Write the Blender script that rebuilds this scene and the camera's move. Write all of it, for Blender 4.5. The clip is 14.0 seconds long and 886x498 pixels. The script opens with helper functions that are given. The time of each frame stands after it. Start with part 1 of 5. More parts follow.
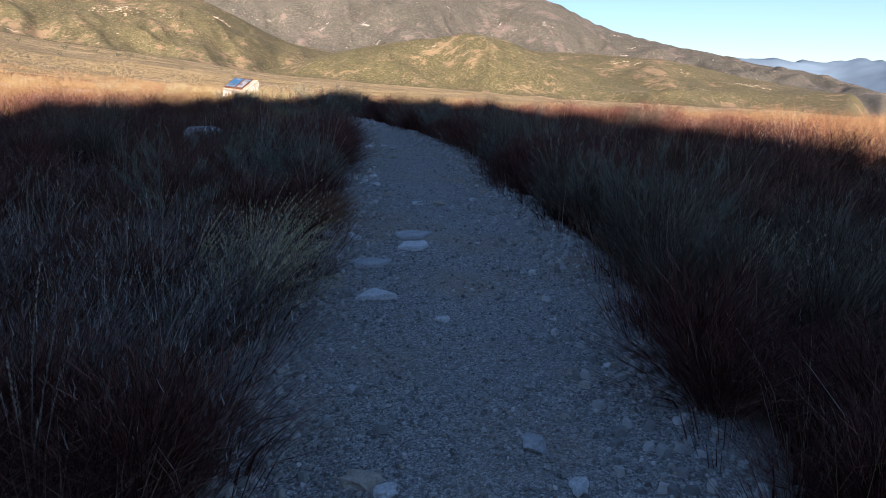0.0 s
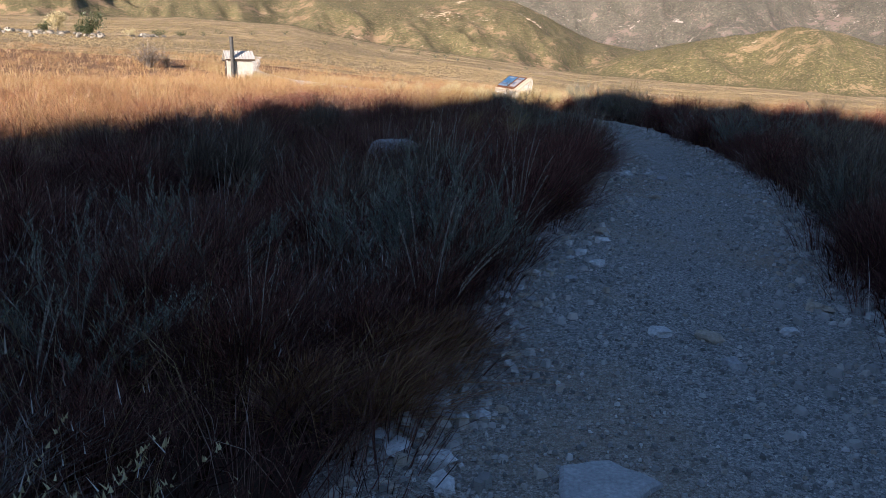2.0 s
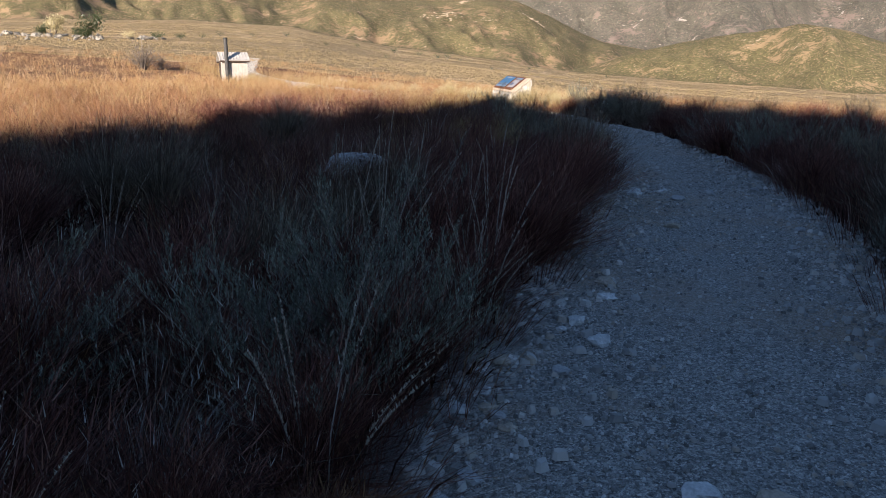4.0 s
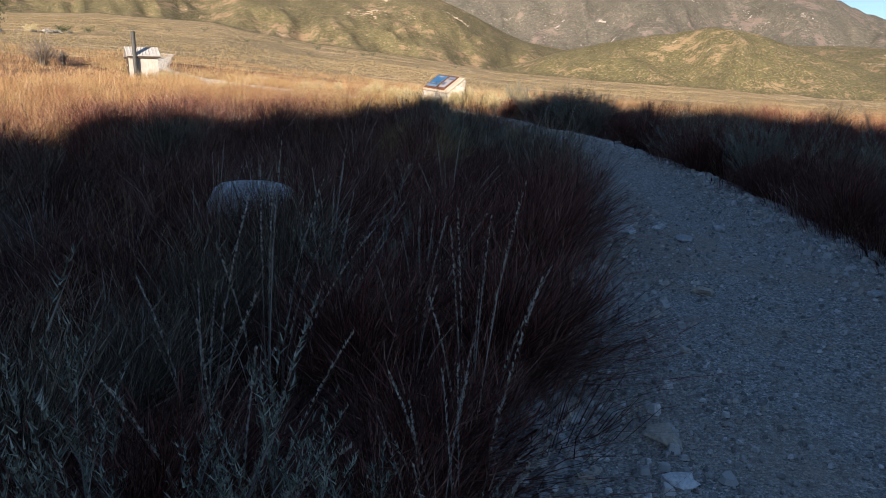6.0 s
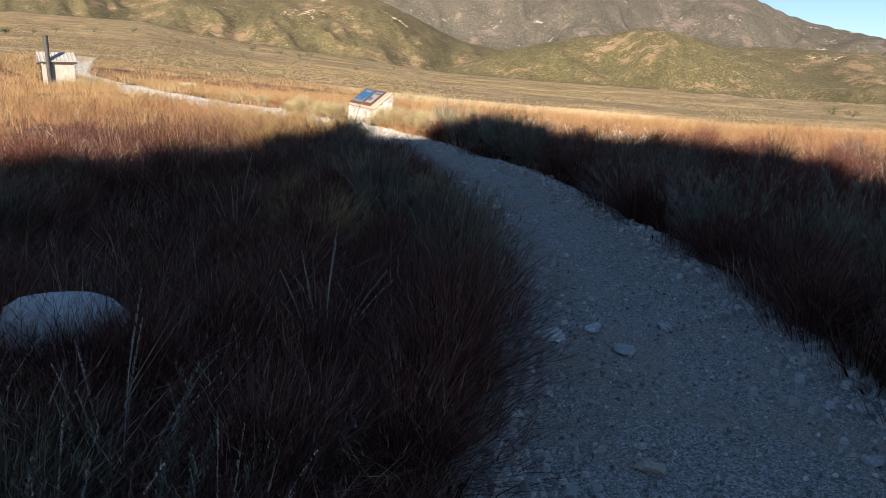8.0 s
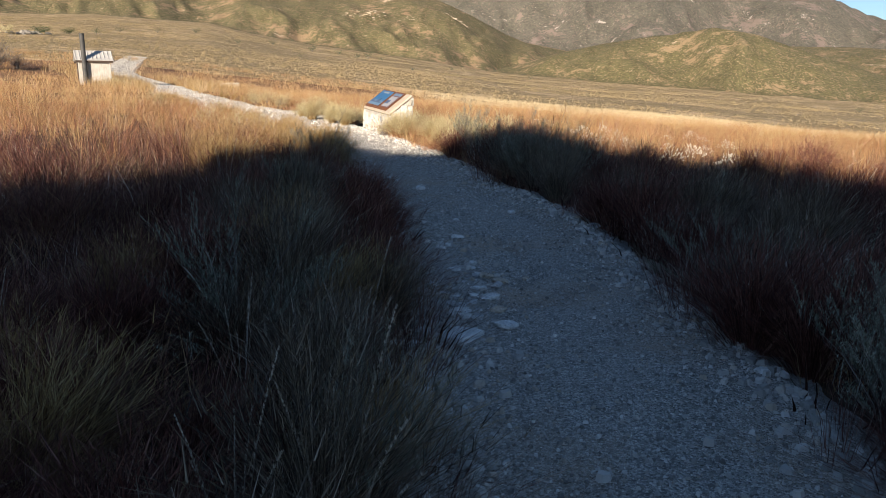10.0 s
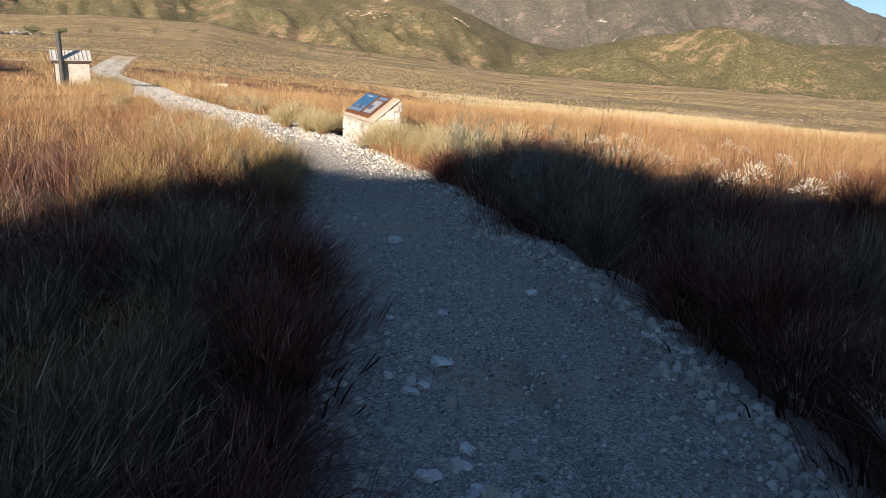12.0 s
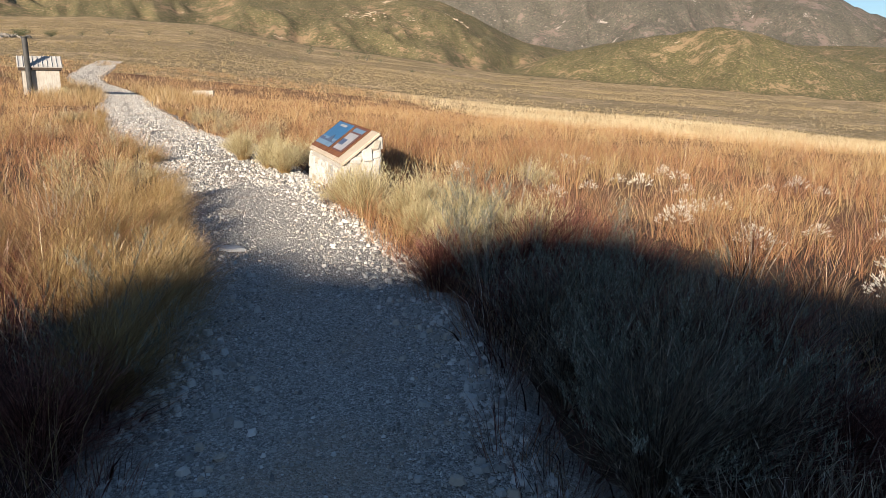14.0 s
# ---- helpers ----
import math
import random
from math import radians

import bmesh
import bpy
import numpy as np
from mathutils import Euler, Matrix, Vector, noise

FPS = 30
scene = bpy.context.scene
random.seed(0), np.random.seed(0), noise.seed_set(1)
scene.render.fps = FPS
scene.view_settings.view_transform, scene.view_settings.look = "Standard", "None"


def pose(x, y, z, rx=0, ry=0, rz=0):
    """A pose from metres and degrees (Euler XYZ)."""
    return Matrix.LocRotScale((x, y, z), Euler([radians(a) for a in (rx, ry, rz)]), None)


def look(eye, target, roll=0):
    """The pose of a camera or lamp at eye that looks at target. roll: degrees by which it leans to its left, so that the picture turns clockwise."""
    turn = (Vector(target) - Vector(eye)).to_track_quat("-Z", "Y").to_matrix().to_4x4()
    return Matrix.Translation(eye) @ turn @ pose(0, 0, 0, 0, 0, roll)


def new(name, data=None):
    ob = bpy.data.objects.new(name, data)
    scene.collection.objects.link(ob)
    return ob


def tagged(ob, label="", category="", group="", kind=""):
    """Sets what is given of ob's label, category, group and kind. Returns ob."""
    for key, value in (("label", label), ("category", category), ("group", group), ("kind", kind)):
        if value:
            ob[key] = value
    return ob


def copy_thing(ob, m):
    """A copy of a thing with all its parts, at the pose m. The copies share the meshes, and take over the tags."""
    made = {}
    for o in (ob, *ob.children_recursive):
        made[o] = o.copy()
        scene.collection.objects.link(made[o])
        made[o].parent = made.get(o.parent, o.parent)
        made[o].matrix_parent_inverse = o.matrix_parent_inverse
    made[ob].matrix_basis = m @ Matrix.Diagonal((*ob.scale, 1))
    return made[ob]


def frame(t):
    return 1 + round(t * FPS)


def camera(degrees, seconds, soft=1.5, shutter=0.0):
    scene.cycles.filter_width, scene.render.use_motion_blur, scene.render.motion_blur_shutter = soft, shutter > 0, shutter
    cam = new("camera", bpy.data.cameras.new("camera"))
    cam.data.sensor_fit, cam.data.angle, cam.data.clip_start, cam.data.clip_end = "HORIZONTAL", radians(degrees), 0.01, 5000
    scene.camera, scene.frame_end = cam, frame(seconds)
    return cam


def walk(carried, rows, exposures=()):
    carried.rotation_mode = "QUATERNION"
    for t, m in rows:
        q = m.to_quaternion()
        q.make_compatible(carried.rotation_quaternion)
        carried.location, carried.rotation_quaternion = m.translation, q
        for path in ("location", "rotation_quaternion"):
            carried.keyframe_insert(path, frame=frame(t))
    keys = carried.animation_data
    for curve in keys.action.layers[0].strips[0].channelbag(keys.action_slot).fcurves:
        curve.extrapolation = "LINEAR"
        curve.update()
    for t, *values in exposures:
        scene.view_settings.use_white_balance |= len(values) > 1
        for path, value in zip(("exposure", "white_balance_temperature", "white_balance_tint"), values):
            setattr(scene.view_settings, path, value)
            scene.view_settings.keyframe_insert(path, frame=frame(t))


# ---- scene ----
PATH = [
    (0, (0.000, 0.000, 1.749), (-0.102, 1.952, 1.325), -0.0),
    (0.5, (0.077, 0.645, 1.756), (-0.123, 2.589, 1.331), 0.1),
    (1, (0.072, 1.789, 1.752), (-0.308, 3.706, 1.326), -0.1),
    (1.5, (-0.019, 3.318, 1.739), (-0.832, 5.094, 1.312), 0.1),
    (2, (-0.142, 4.613, 1.776), (-1.004, 6.367, 1.349), 0.2),
    (2.5, (-0.167, 5.177, 1.779), (-1.029, 6.930, 1.352), 0.2),
    (3, (-0.296, 5.588, 1.783), (-1.160, 7.341, 1.356), 0.1),
    (3.2, (-0.376, 5.785, 1.810), (-1.239, 7.537, 1.380), -0.1),
    (5.3, (-1.106, 7.242, 1.821), (-1.987, 8.988, 1.400), -0.1),
    (5.5, (-1.299, 7.570, 1.846), (-2.164, 9.322, 1.415), 0.1),
    (6, (-1.561, 8.249, 1.868), (-2.252, 10.076, 1.438), 0.1),
    (6.5, (-1.618, 8.476, 1.941), (-2.119, 10.363, 1.509), -0.1),
    (7, (-1.606, 8.487, 2.299), (-2.107, 10.375, 1.866), -0.1),
    (7.5, (-1.609, 8.715, 2.429), (-2.109, 10.602, 1.996), 0.0),
    (8, (-1.661, 9.767, 2.363), (-2.204, 11.644, 1.933), -0.1),
    (8.2, (-1.694, 10.377, 2.316), (-2.353, 12.217, 1.889), -0.3),
    (10.3, (-2.105, 14.136, 2.411), (-2.797, 15.962, 1.982), 0.1),
    (10.5, (-2.099, 14.157, 2.424), (-2.792, 15.983, 1.994), 0.1),
    (11, (-2.245, 14.634, 2.420), (-2.938, 16.460, 1.991), 0.1),
    (11.5, (-2.599, 15.664, 2.428), (-3.293, 17.490, 1.999), -0.0),
    (12, (-3.104, 17.163, 2.457), (-3.799, 18.989, 2.028), -0.1),
    (12.5, (-3.687, 18.795, 2.455), (-4.383, 20.621, 2.027), -0.2),
    (13, (-4.290, 20.432, 2.474), (-4.987, 22.257, 2.046), -0.3),
    (13.5, (-4.457, 20.935, 2.703), (-5.153, 22.761, 2.277), -0.3),
    (14, (-4.483, 21.071, 2.936), (-5.179, 22.897, 2.510), -0.2),
]
cam = camera(63.0, 14.0, soft=0.5)
walk(cam, [(t, look(eye, target, roll)) for t, eye, target, roll in PATH], exposures=[(0.0, 1.32, 6250, 17), (3.0, 1.20, 6250, 15), (6.0, 1.14, 6400, 12), (10.0, 1.03, 6500, 10), (14.0, 0.94, 6500, 10)])

# ---- light ----
SUN_ELEVATION, SUN_HEADING = radians(15.0), radians(-4.0)
SUN_SLANT = math.tan(SUN_HEADING)
SUN_WAY = Vector((math.sin(SUN_HEADING) * math.cos(SUN_ELEVATION), math.cos(SUN_HEADING) * math.cos(SUN_ELEVATION), -math.sin(SUN_ELEVATION)))
world = bpy.data.worlds.new("sky")
scene.world = world
world.use_nodes = True
wt = world.node_tree
sky = wt.nodes.new("ShaderNodeTexSky")
sky.sky_type = "NISHITA"
sky.sun_disc = False
sky.sun_elevation = SUN_ELEVATION
sky.sun_rotation = radians(180.0) + SUN_HEADING
sky.altitude = 900
sky.air_density = 1.0
sky.dust_density = 0.3
sky.ozone_density = 3.0
wt.links.new(sky.outputs[0], wt.nodes["Background"].inputs[0])
wt.nodes["Background"].inputs[1].default_value = 0.062
sun_data = bpy.data.lights.new("sun", "SUN")
sun_data.energy = 5.0
sun_data.angle = radians(0.5)
sun_data.color = (1.0, 0.86, 0.69)
sun = new("sun", sun_data)
sun.matrix_world = Matrix.Translation((0, -60, 60)) @ SUN_WAY.to_track_quat("-Z", "Y").to_matrix().to_4x4()

# ---- small tools ----
RNG = np.random.default_rng(7)


def hash01(ix, iy, seed):
    n = np.sin(ix * 127.1 + iy * 311.7 + seed * 74.7) * 43758.5453
    return n - np.floor(n)


def vnoise(x, y, seed=0):
    """Smooth value noise, 0 to 1, on arrays."""
    x, y = np.asarray(x, float), np.asarray(y, float)
    ix, iy = np.floor(x), np.floor(y)
    fx, fy = x - ix, y - iy
    fx, fy = fx * fx * (3 - 2 * fx), fy * fy * (3 - 2 * fy)
    a = hash01(ix, iy, seed) * (1 - fx) + hash01(ix + 1, iy, seed) * fx
    b = hash01(ix, iy + 1, seed) * (1 - fx) + hash01(ix + 1, iy + 1, seed) * fx
    return a * (1 - fy) + b * fy


def fbm(x, y, octaves=4, seed=0):
    total, amp, norm = 0.0, 1.0, 0.0
    for k in range(octaves):
        total = total + amp * vnoise(x * 2**k, y * 2**k, seed + k)
        norm += amp
        amp *= 0.5
    return total / norm


def ridged(x, y, octaves=4, seed=0):
    total, amp, norm = 0.0, 1.0, 0.0
    for k in range(octaves):
        total = total + amp * (1 - np.abs(2 * vnoise(x * 2**k, y * 2**k, seed + k) - 1))
        norm += amp
        amp *= 0.5
    return total / norm


def smooth(a, b, x):
    t = np.clip((np.asarray(x, float) - a) / (b - a), 0, 1)
    return t * t * (3 - 2 * t)


def tri_mesh(name, verts, tris, mat=None, shade=False):
    """A mesh from arrays of places and triangles."""
    me = bpy.data.meshes.new(name)
    verts, tris = np.asarray(verts, np.float32), np.asarray(tris, np.int32)
    me.vertices.add(len(verts))
    me.vertices.foreach_set("co", verts.ravel())
    me.loops.add(tris.size)
    me.loops.foreach_set("vertex_index", tris.ravel())
    me.polygons.add(len(tris))
    me.polygons.foreach_set("loop_start", np.arange(0, tris.size, 3, dtype=np.int32))
    me.polygons.foreach_set("loop_total", np.full(len(tris), 3, np.int32))
    me.polygons.foreach_set("use_smooth", np.full(len(tris), shade))
    me.update(calc_edges=True)
    if mat:
        me.materials.append(mat)
    return me


def grid_tris(rows, cols, wrap=False):
    r, c = np.meshgrid(np.arange(rows - 1), np.arange(cols if wrap else cols - 1), indexing="ij")
    a, b = r * cols + c, r * cols + (c + 1) % cols
    d, e = a + cols, b + cols
    return np.concatenate([np.stack([a, b, e], -1).reshape(-1, 3), np.stack([a, e, d], -1).reshape(-1, 3)])


def part(name, bm, mat, parent, label=""):
    me = bpy.data.meshes.new(name)
    bm.to_mesh(me)
    bm.free()
    me.materials.append(mat)
    ob = new(name, me)
    ob.parent = parent
    if label:
        tagged(ob, label)
    return ob


def thing(name, m, label, category, group="", kind=""):
    ob = new(name)
    ob.matrix_world = m
    return tagged(ob, label, category, group, kind)


def box(bm, size, m=None, bevel=0.0):
    res = bmesh.ops.create_cube(bm, size=1.0)
    bmesh.ops.scale(bm, vec=size, verts=res["verts"])
    if bevel:
        edges = list({e for v in res["verts"] for e in v.link_edges})
        res = bmesh.ops.bevel(bm, geom=edges, offset=bevel, segments=1, affect="EDGES")
    if m is not None:
        bmesh.ops.transform(bm, matrix=m, verts=res["verts"])
    return res["verts"]


def tube(bm, a, b, ra, rb, sides=8):
    a, b = Vector(a), Vector(b)
    m = Matrix.Translation((a + b) / 2) @ (b - a).to_track_quat("Z", "Y").to_matrix().to_4x4()
    bmesh.ops.create_cone(bm, cap_ends=True, segments=sides, radius1=ra, radius2=rb, depth=(b - a).length, matrix=m)


# ---- materials ----
def material(name, rough=0.8):
    mat = bpy.data.materials.new(name)
    mat.use_nodes = True
    nt = mat.node_tree
    bsdf = nt.nodes["Principled BSDF"]
    bsdf.inputs["Roughness"].default_value = rough
    bsdf.inputs["Specular IOR Level"].default_value = 0.25
    return mat, nt, bsdf


def node(nt, kind, **values):
    n = nt.nodes.new(kind)
    for key, value in values.items():
        n.inputs[key].default_value = value
    return n


def noise_node(nt, scale, detail=4.0, coords="Object", rough=0.55):
    tc = nt.nodes.new("ShaderNodeTexCoord")
    n = nt.nodes.new("ShaderNodeTexNoise")
    n.inputs["Scale"].default_value, n.inputs["Detail"].default_value, n.inputs["Roughness"].default_value = scale, detail, rough
    nt.links.new(tc.outputs[coords], n.inputs["Vector"])
    return n.outputs["Fac"]


def ramp(nt, fac, stops, constant=False):
    r = nt.nodes.new("ShaderNodeValToRGB")
    if constant:
        r.color_ramp.interpolation = "CONSTANT"
    while len(r.color_ramp.elements) < len(stops):
        r.color_ramp.elements.new(0.5)
    for e, (at, col) in zip(r.color_ramp.elements, stops):
        e.position, e.color = at, (*col, 1)
    nt.links.new(fac, r.inputs[0])
    return r.outputs[0]


def mixed(nt, fac, a, b, mode="MIX"):
    m = nt.nodes.new("ShaderNodeMix")
    m.data_type, m.blend_type = "RGBA", mode
    for value, k in ((fac, 0), (a, 6), (b, 7)):
        if hasattr(value, "is_linked"):
            nt.links.new(value, m.inputs[k])
        elif k:
            m.inputs[k].default_value = (*value, 1)
        else:
            m.inputs[k].default_value = value
    return m.outputs[2]


def bump(nt, bsdf, height, strength=0.4, distance=0.02):
    b = nt.nodes.new("ShaderNodeBump")
    b.inputs["Strength"].default_value, b.inputs["Distance"].default_value = strength, distance
    nt.links.new(height, b.inputs["Height"])
    nt.links.new(b.outputs[0], bsdf.inputs["Normal"])


def speckled(name, stops, scale, fine, rough=0.85, relief=0.3, distance=0.01, coords="Object"):
    """A material whose colour wanders over the stops at two scales, with fine relief."""
    mat, nt, bsdf = material(name, rough)
    a, b = noise_node(nt, scale, 5, coords), noise_node(nt, fine, 3, coords)
    col = ramp(nt, a, stops)
    fine_tone = ramp(nt, b, [(0.3, (0.72, 0.72, 0.72)), (0.7, (1.15, 1.15, 1.15))])
    nt.links.new(mixed(nt, 1.0, col, fine_tone, "MULTIPLY"), bsdf.inputs["Base Color"])
    bump(nt, bsdf, b, relief, distance)
    return mat


def blade_material(name, tones, patch_scale=0.35, translucent=0.10, rough=0.4, shine=0.05):
    """Blades and leaves: each its own tone, in drifts over the field, with light passing through."""
    mat = bpy.data.materials.new(name)
    mat.use_nodes = True
    nt = mat.node_tree
    nt.nodes.remove(nt.nodes["Principled BSDF"])
    out = nt.nodes["Material Output"]
    geo = nt.nodes.new("ShaderNodeNewGeometry")
    patch = noise_node(nt, patch_scale, 3)
    add = nt.nodes.new("ShaderNodeMath")
    add.operation = "MULTIPLY_ADD"
    nt.links.new(geo.outputs["Random Per Island"], add.inputs[0])
    add.inputs[1].default_value = 0.80
    sub = nt.nodes.new("ShaderNodeMath")
    sub.operation = "MULTIPLY_ADD"
    nt.links.new(patch, sub.inputs[0])
    sub.inputs[1].default_value, sub.inputs[2].default_value = 1.3, -0.62
    nt.links.new(sub.outputs[0], add.inputs[2])
    n = len(tones) - 1
    col = ramp(nt, add.outputs[0], [(k / n if len(c) == 3 else c[3], c[:3]) for k, c in enumerate(tones)])
    dif, tra, gl = nt.nodes.new("ShaderNodeBsdfDiffuse"), nt.nodes.new("ShaderNodeBsdfTranslucent"), nt.nodes.new("ShaderNodeBsdfGlossy")
    gl.inputs["Roughness"].default_value = rough
    for s in (dif, tra):
        nt.links.new(col, s.inputs["Color"])
    gl.inputs["Color"].default_value = (0.8, 0.8, 0.8, 1)
    m1, m2 = nt.nodes.new("ShaderNodeMixShader"), nt.nodes.new("ShaderNodeMixShader")
    m1.inputs[0].default_value, m2.inputs[0].default_value = translucent, shine
    nt.links.new(dif.outputs[0], m1.inputs[1]), nt.links.new(tra.outputs[0], m1.inputs[2])
    nt.links.new(m1.outputs[0], m2.inputs[1]), nt.links.new(gl.outputs[0], m2.inputs[2])
    nt.links.new(m2.outputs[0], out.inputs["Surface"])
    return mat


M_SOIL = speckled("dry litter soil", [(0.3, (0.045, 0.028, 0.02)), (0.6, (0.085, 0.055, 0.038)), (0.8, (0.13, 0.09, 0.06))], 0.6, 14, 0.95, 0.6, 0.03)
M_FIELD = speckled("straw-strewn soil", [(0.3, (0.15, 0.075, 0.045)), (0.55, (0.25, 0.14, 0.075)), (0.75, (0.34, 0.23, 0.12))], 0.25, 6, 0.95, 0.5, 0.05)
# near-black blades: shade low between the stems, put into their colour
M_UNDERSHADE = blade_material("near-black shade filler", [(0.016, 0.009, 0.008), (0.032, 0.017, 0.014), (0.065, 0.032, 0.024)], 1.5, 0.0, 0.6, 0.0)
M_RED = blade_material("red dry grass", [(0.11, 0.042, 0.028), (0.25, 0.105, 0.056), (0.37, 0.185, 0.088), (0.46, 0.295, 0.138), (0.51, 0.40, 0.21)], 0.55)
# broom's own maroon, darkened to carry the shade lying over the path's strips
M_SHADEBROOM = blade_material("maroon broom darkened for shade", [(0.022, 0.009, 0.008, 0.0), (0.085, 0.030, 0.026, 0.42), (0.19, 0.078, 0.062, 0.68), (0.42, 0.29, 0.23, 0.87), (0.80, 0.72, 0.62, 1.0)], 1.7, 0.03, 0.45, 0.02)
M_STRAW = blade_material("straw grass", [(0.17, 0.095, 0.042), (0.32, 0.20, 0.088), (0.45, 0.325, 0.155), (0.52, 0.43, 0.26)], 0.6)
M_SAGE = blade_material("sage leaf", [(0.065, 0.070, 0.050), (0.145, 0.15, 0.112), (0.29, 0.295, 0.225), (0.48, 0.48, 0.38)], 2.5, 0.08, 0.4, 0.04)
M_TWIG = blade_material("dry twig", [(0.05, 0.036, 0.032), (0.16, 0.13, 0.11), (0.55, 0.49, 0.41)], 2.0, 0.0, 0.4, 0.10)
M_DRYTWIG = blade_material("bleached twig", [(0.14, 0.11, 0.09), (0.38, 0.33, 0.28), (0.70, 0.64, 0.55)], 1.5, 0.0, 0.4, 0.08)
M_GOLD = blade_material("yellowed leaf", [(0.36, 0.30, 0.16), (0.54, 0.46, 0.26), (0.72, 0.64, 0.42)], 2.0, 0.2)
M_ORANGE = blade_material("orange dry grass", [(0.20, 0.095, 0.050), (0.37, 0.205, 0.095), (0.46, 0.31, 0.145), (0.53, 0.42, 0.23)], 0.35)
M_PALE = blade_material("bleached straw", [(0.36, 0.26, 0.14), (0.48, 0.38, 0.23), (0.58, 0.49, 0.32)], 0.12)
M_FLOWER = blade_material("dry white flower", [(0.60, 0.56, 0.47), (0.76, 0.73, 0.65), (0.84, 0.82, 0.76)], 3.0, 0.25)
M_SEED = blade_material("pale dry seed head", [(0.26, 0.21, 0.16), (0.44, 0.37, 0.29), (0.60, 0.53, 0.43)], 3.0, 0.1)
M_GREEN = blade_material("dark green leaf", [(0.035, 0.05, 0.02), (0.06, 0.08, 0.03), (0.10, 0.12, 0.05)], 0.4, 0.25)

# ---- the lie of the land ----
CENTRE = (-3.0, 15.0, 2.6)
FOOT_YAW = [-60, -28, -22, -15, -6.4, 2, 8.7, 17, 25.6, 30.7, 34, 38, 46, 57, 75, 100]
FOOT_ELEV = [-2.2, -1.9, -1.45, -1.1, -0.63, 0.1, 0.55, 1.35, 2.6, 3.2, 3.8, 4.6, 4.9, 4.6, 4.5, 4.0]
EDGE_YAW = [-60, -30, -10.5, 3, 15.7, 28.8, 37, 43, 60, 100]
EDGE_ELEV = [-4.4, -4.2, -3.6, -2.2, -1.2, 0.3, 1.1, 1.7, 2.8, 3.0]
FOOT = 700.0
# ridges: distance, width before and behind, yaw and elevation of the crest
RIDGES = [
    (1000.0, 190.0, 400.0, [-60, -14, -12.6, -8.9, -4.5, -2, 0.8, 5, 8.9, 12.8, 17, 20, 24, 90], [-3, -1, 0.2, 1.4, 2.8, 3.7, 4.25, 3.95, 3.3, 2.55, 1.5, 0.9, 0, -3]),
    (1420.0, 480.0, 700.0, [-60, 2, 6, 11, 14.5, 17, 21, 25, 30, 38, 45, 60, 90], [-3, 0, 1.2, 2.9, 3.6, 4.7, 6.4, 6.7, 6.6, 7.0, 8.2, 9, 7]),
    (1500.0, 420.0, 600.0, [-60, -34, -28, -24, -20, -14, -9, -5, -2, 3, 8, 90], [-3, -2.5, -0.6, 0.1, 0.9, 2.2, 2.75, 2.95, 3.1, 2.6, 1, -3]),
    (2800.0, 1050.0, 1000.0, [-60, -36, -32, -28, -25.6, -23.1, -19.9, -16.8, -14.4, -11.6, -8.3, -5.5, -4.5, 0, 5, 20, 40, 60, 95], [-3, -2.5, -1.6, -0.1, 0.66, 1.42, 1.87, 2.7, 3.14, 4.1, 5.25, 6.29, 6.7, 8.6, 10.5, 13, 14, 13, 9]),
    (4500.0, 700.0, 300.0, [-75, -50, -40, -32, -27.7, -26.1, -24, -22, -18.7, -16, -10, 0, 20], [0.5, 1.8, 2.0, 2.2, 2.1, 2.43, 2.25, 2.3, 2.6, 2.72, 2.9, 2, 0]),
]
# rise added unseen behind the walk: places on the rim of its long shadow
RIM = [(-30, 2), (-16, 10), (-14, 12), (-12, 14.5), (-11, 16.5), (-10.5, 19), (-10.1, 20.5), (-9.5, 22), (-9.1, 24.8), (-8.6, 26.5), (-8.1, 27.0), (-7.6, 26.8), (-7, 27.6), (-6.4, 28.8), (-5.7, 29.0), (-5, 28.7), (-4.3, 28.1), (-3.5, 27.8), (-2.5, 27.1), (-1.5, 27.2), (-0.8, 26.4), (0, 24.6), (1, 22.8), (2, 21), (4, 16.5), (6, 11.3), (9, 4), (14, -8)]
CREST_Y = -24.0
RIM = np.array(RIM, float) + (0, 0.9)
CREST_X = RIM[:, 0] - SUN_SLANT * (RIM[:, 1] - CREST_Y)
CREST_H = 0.4 + 1.6 * (1 - np.exp(-np.maximum(RIM[:, 1], -15) / 32)) + math.tan(SUN_ELEVATION) / math.cos(SUN_HEADING) * (RIM[:, 1] - CREST_Y - 1.4)


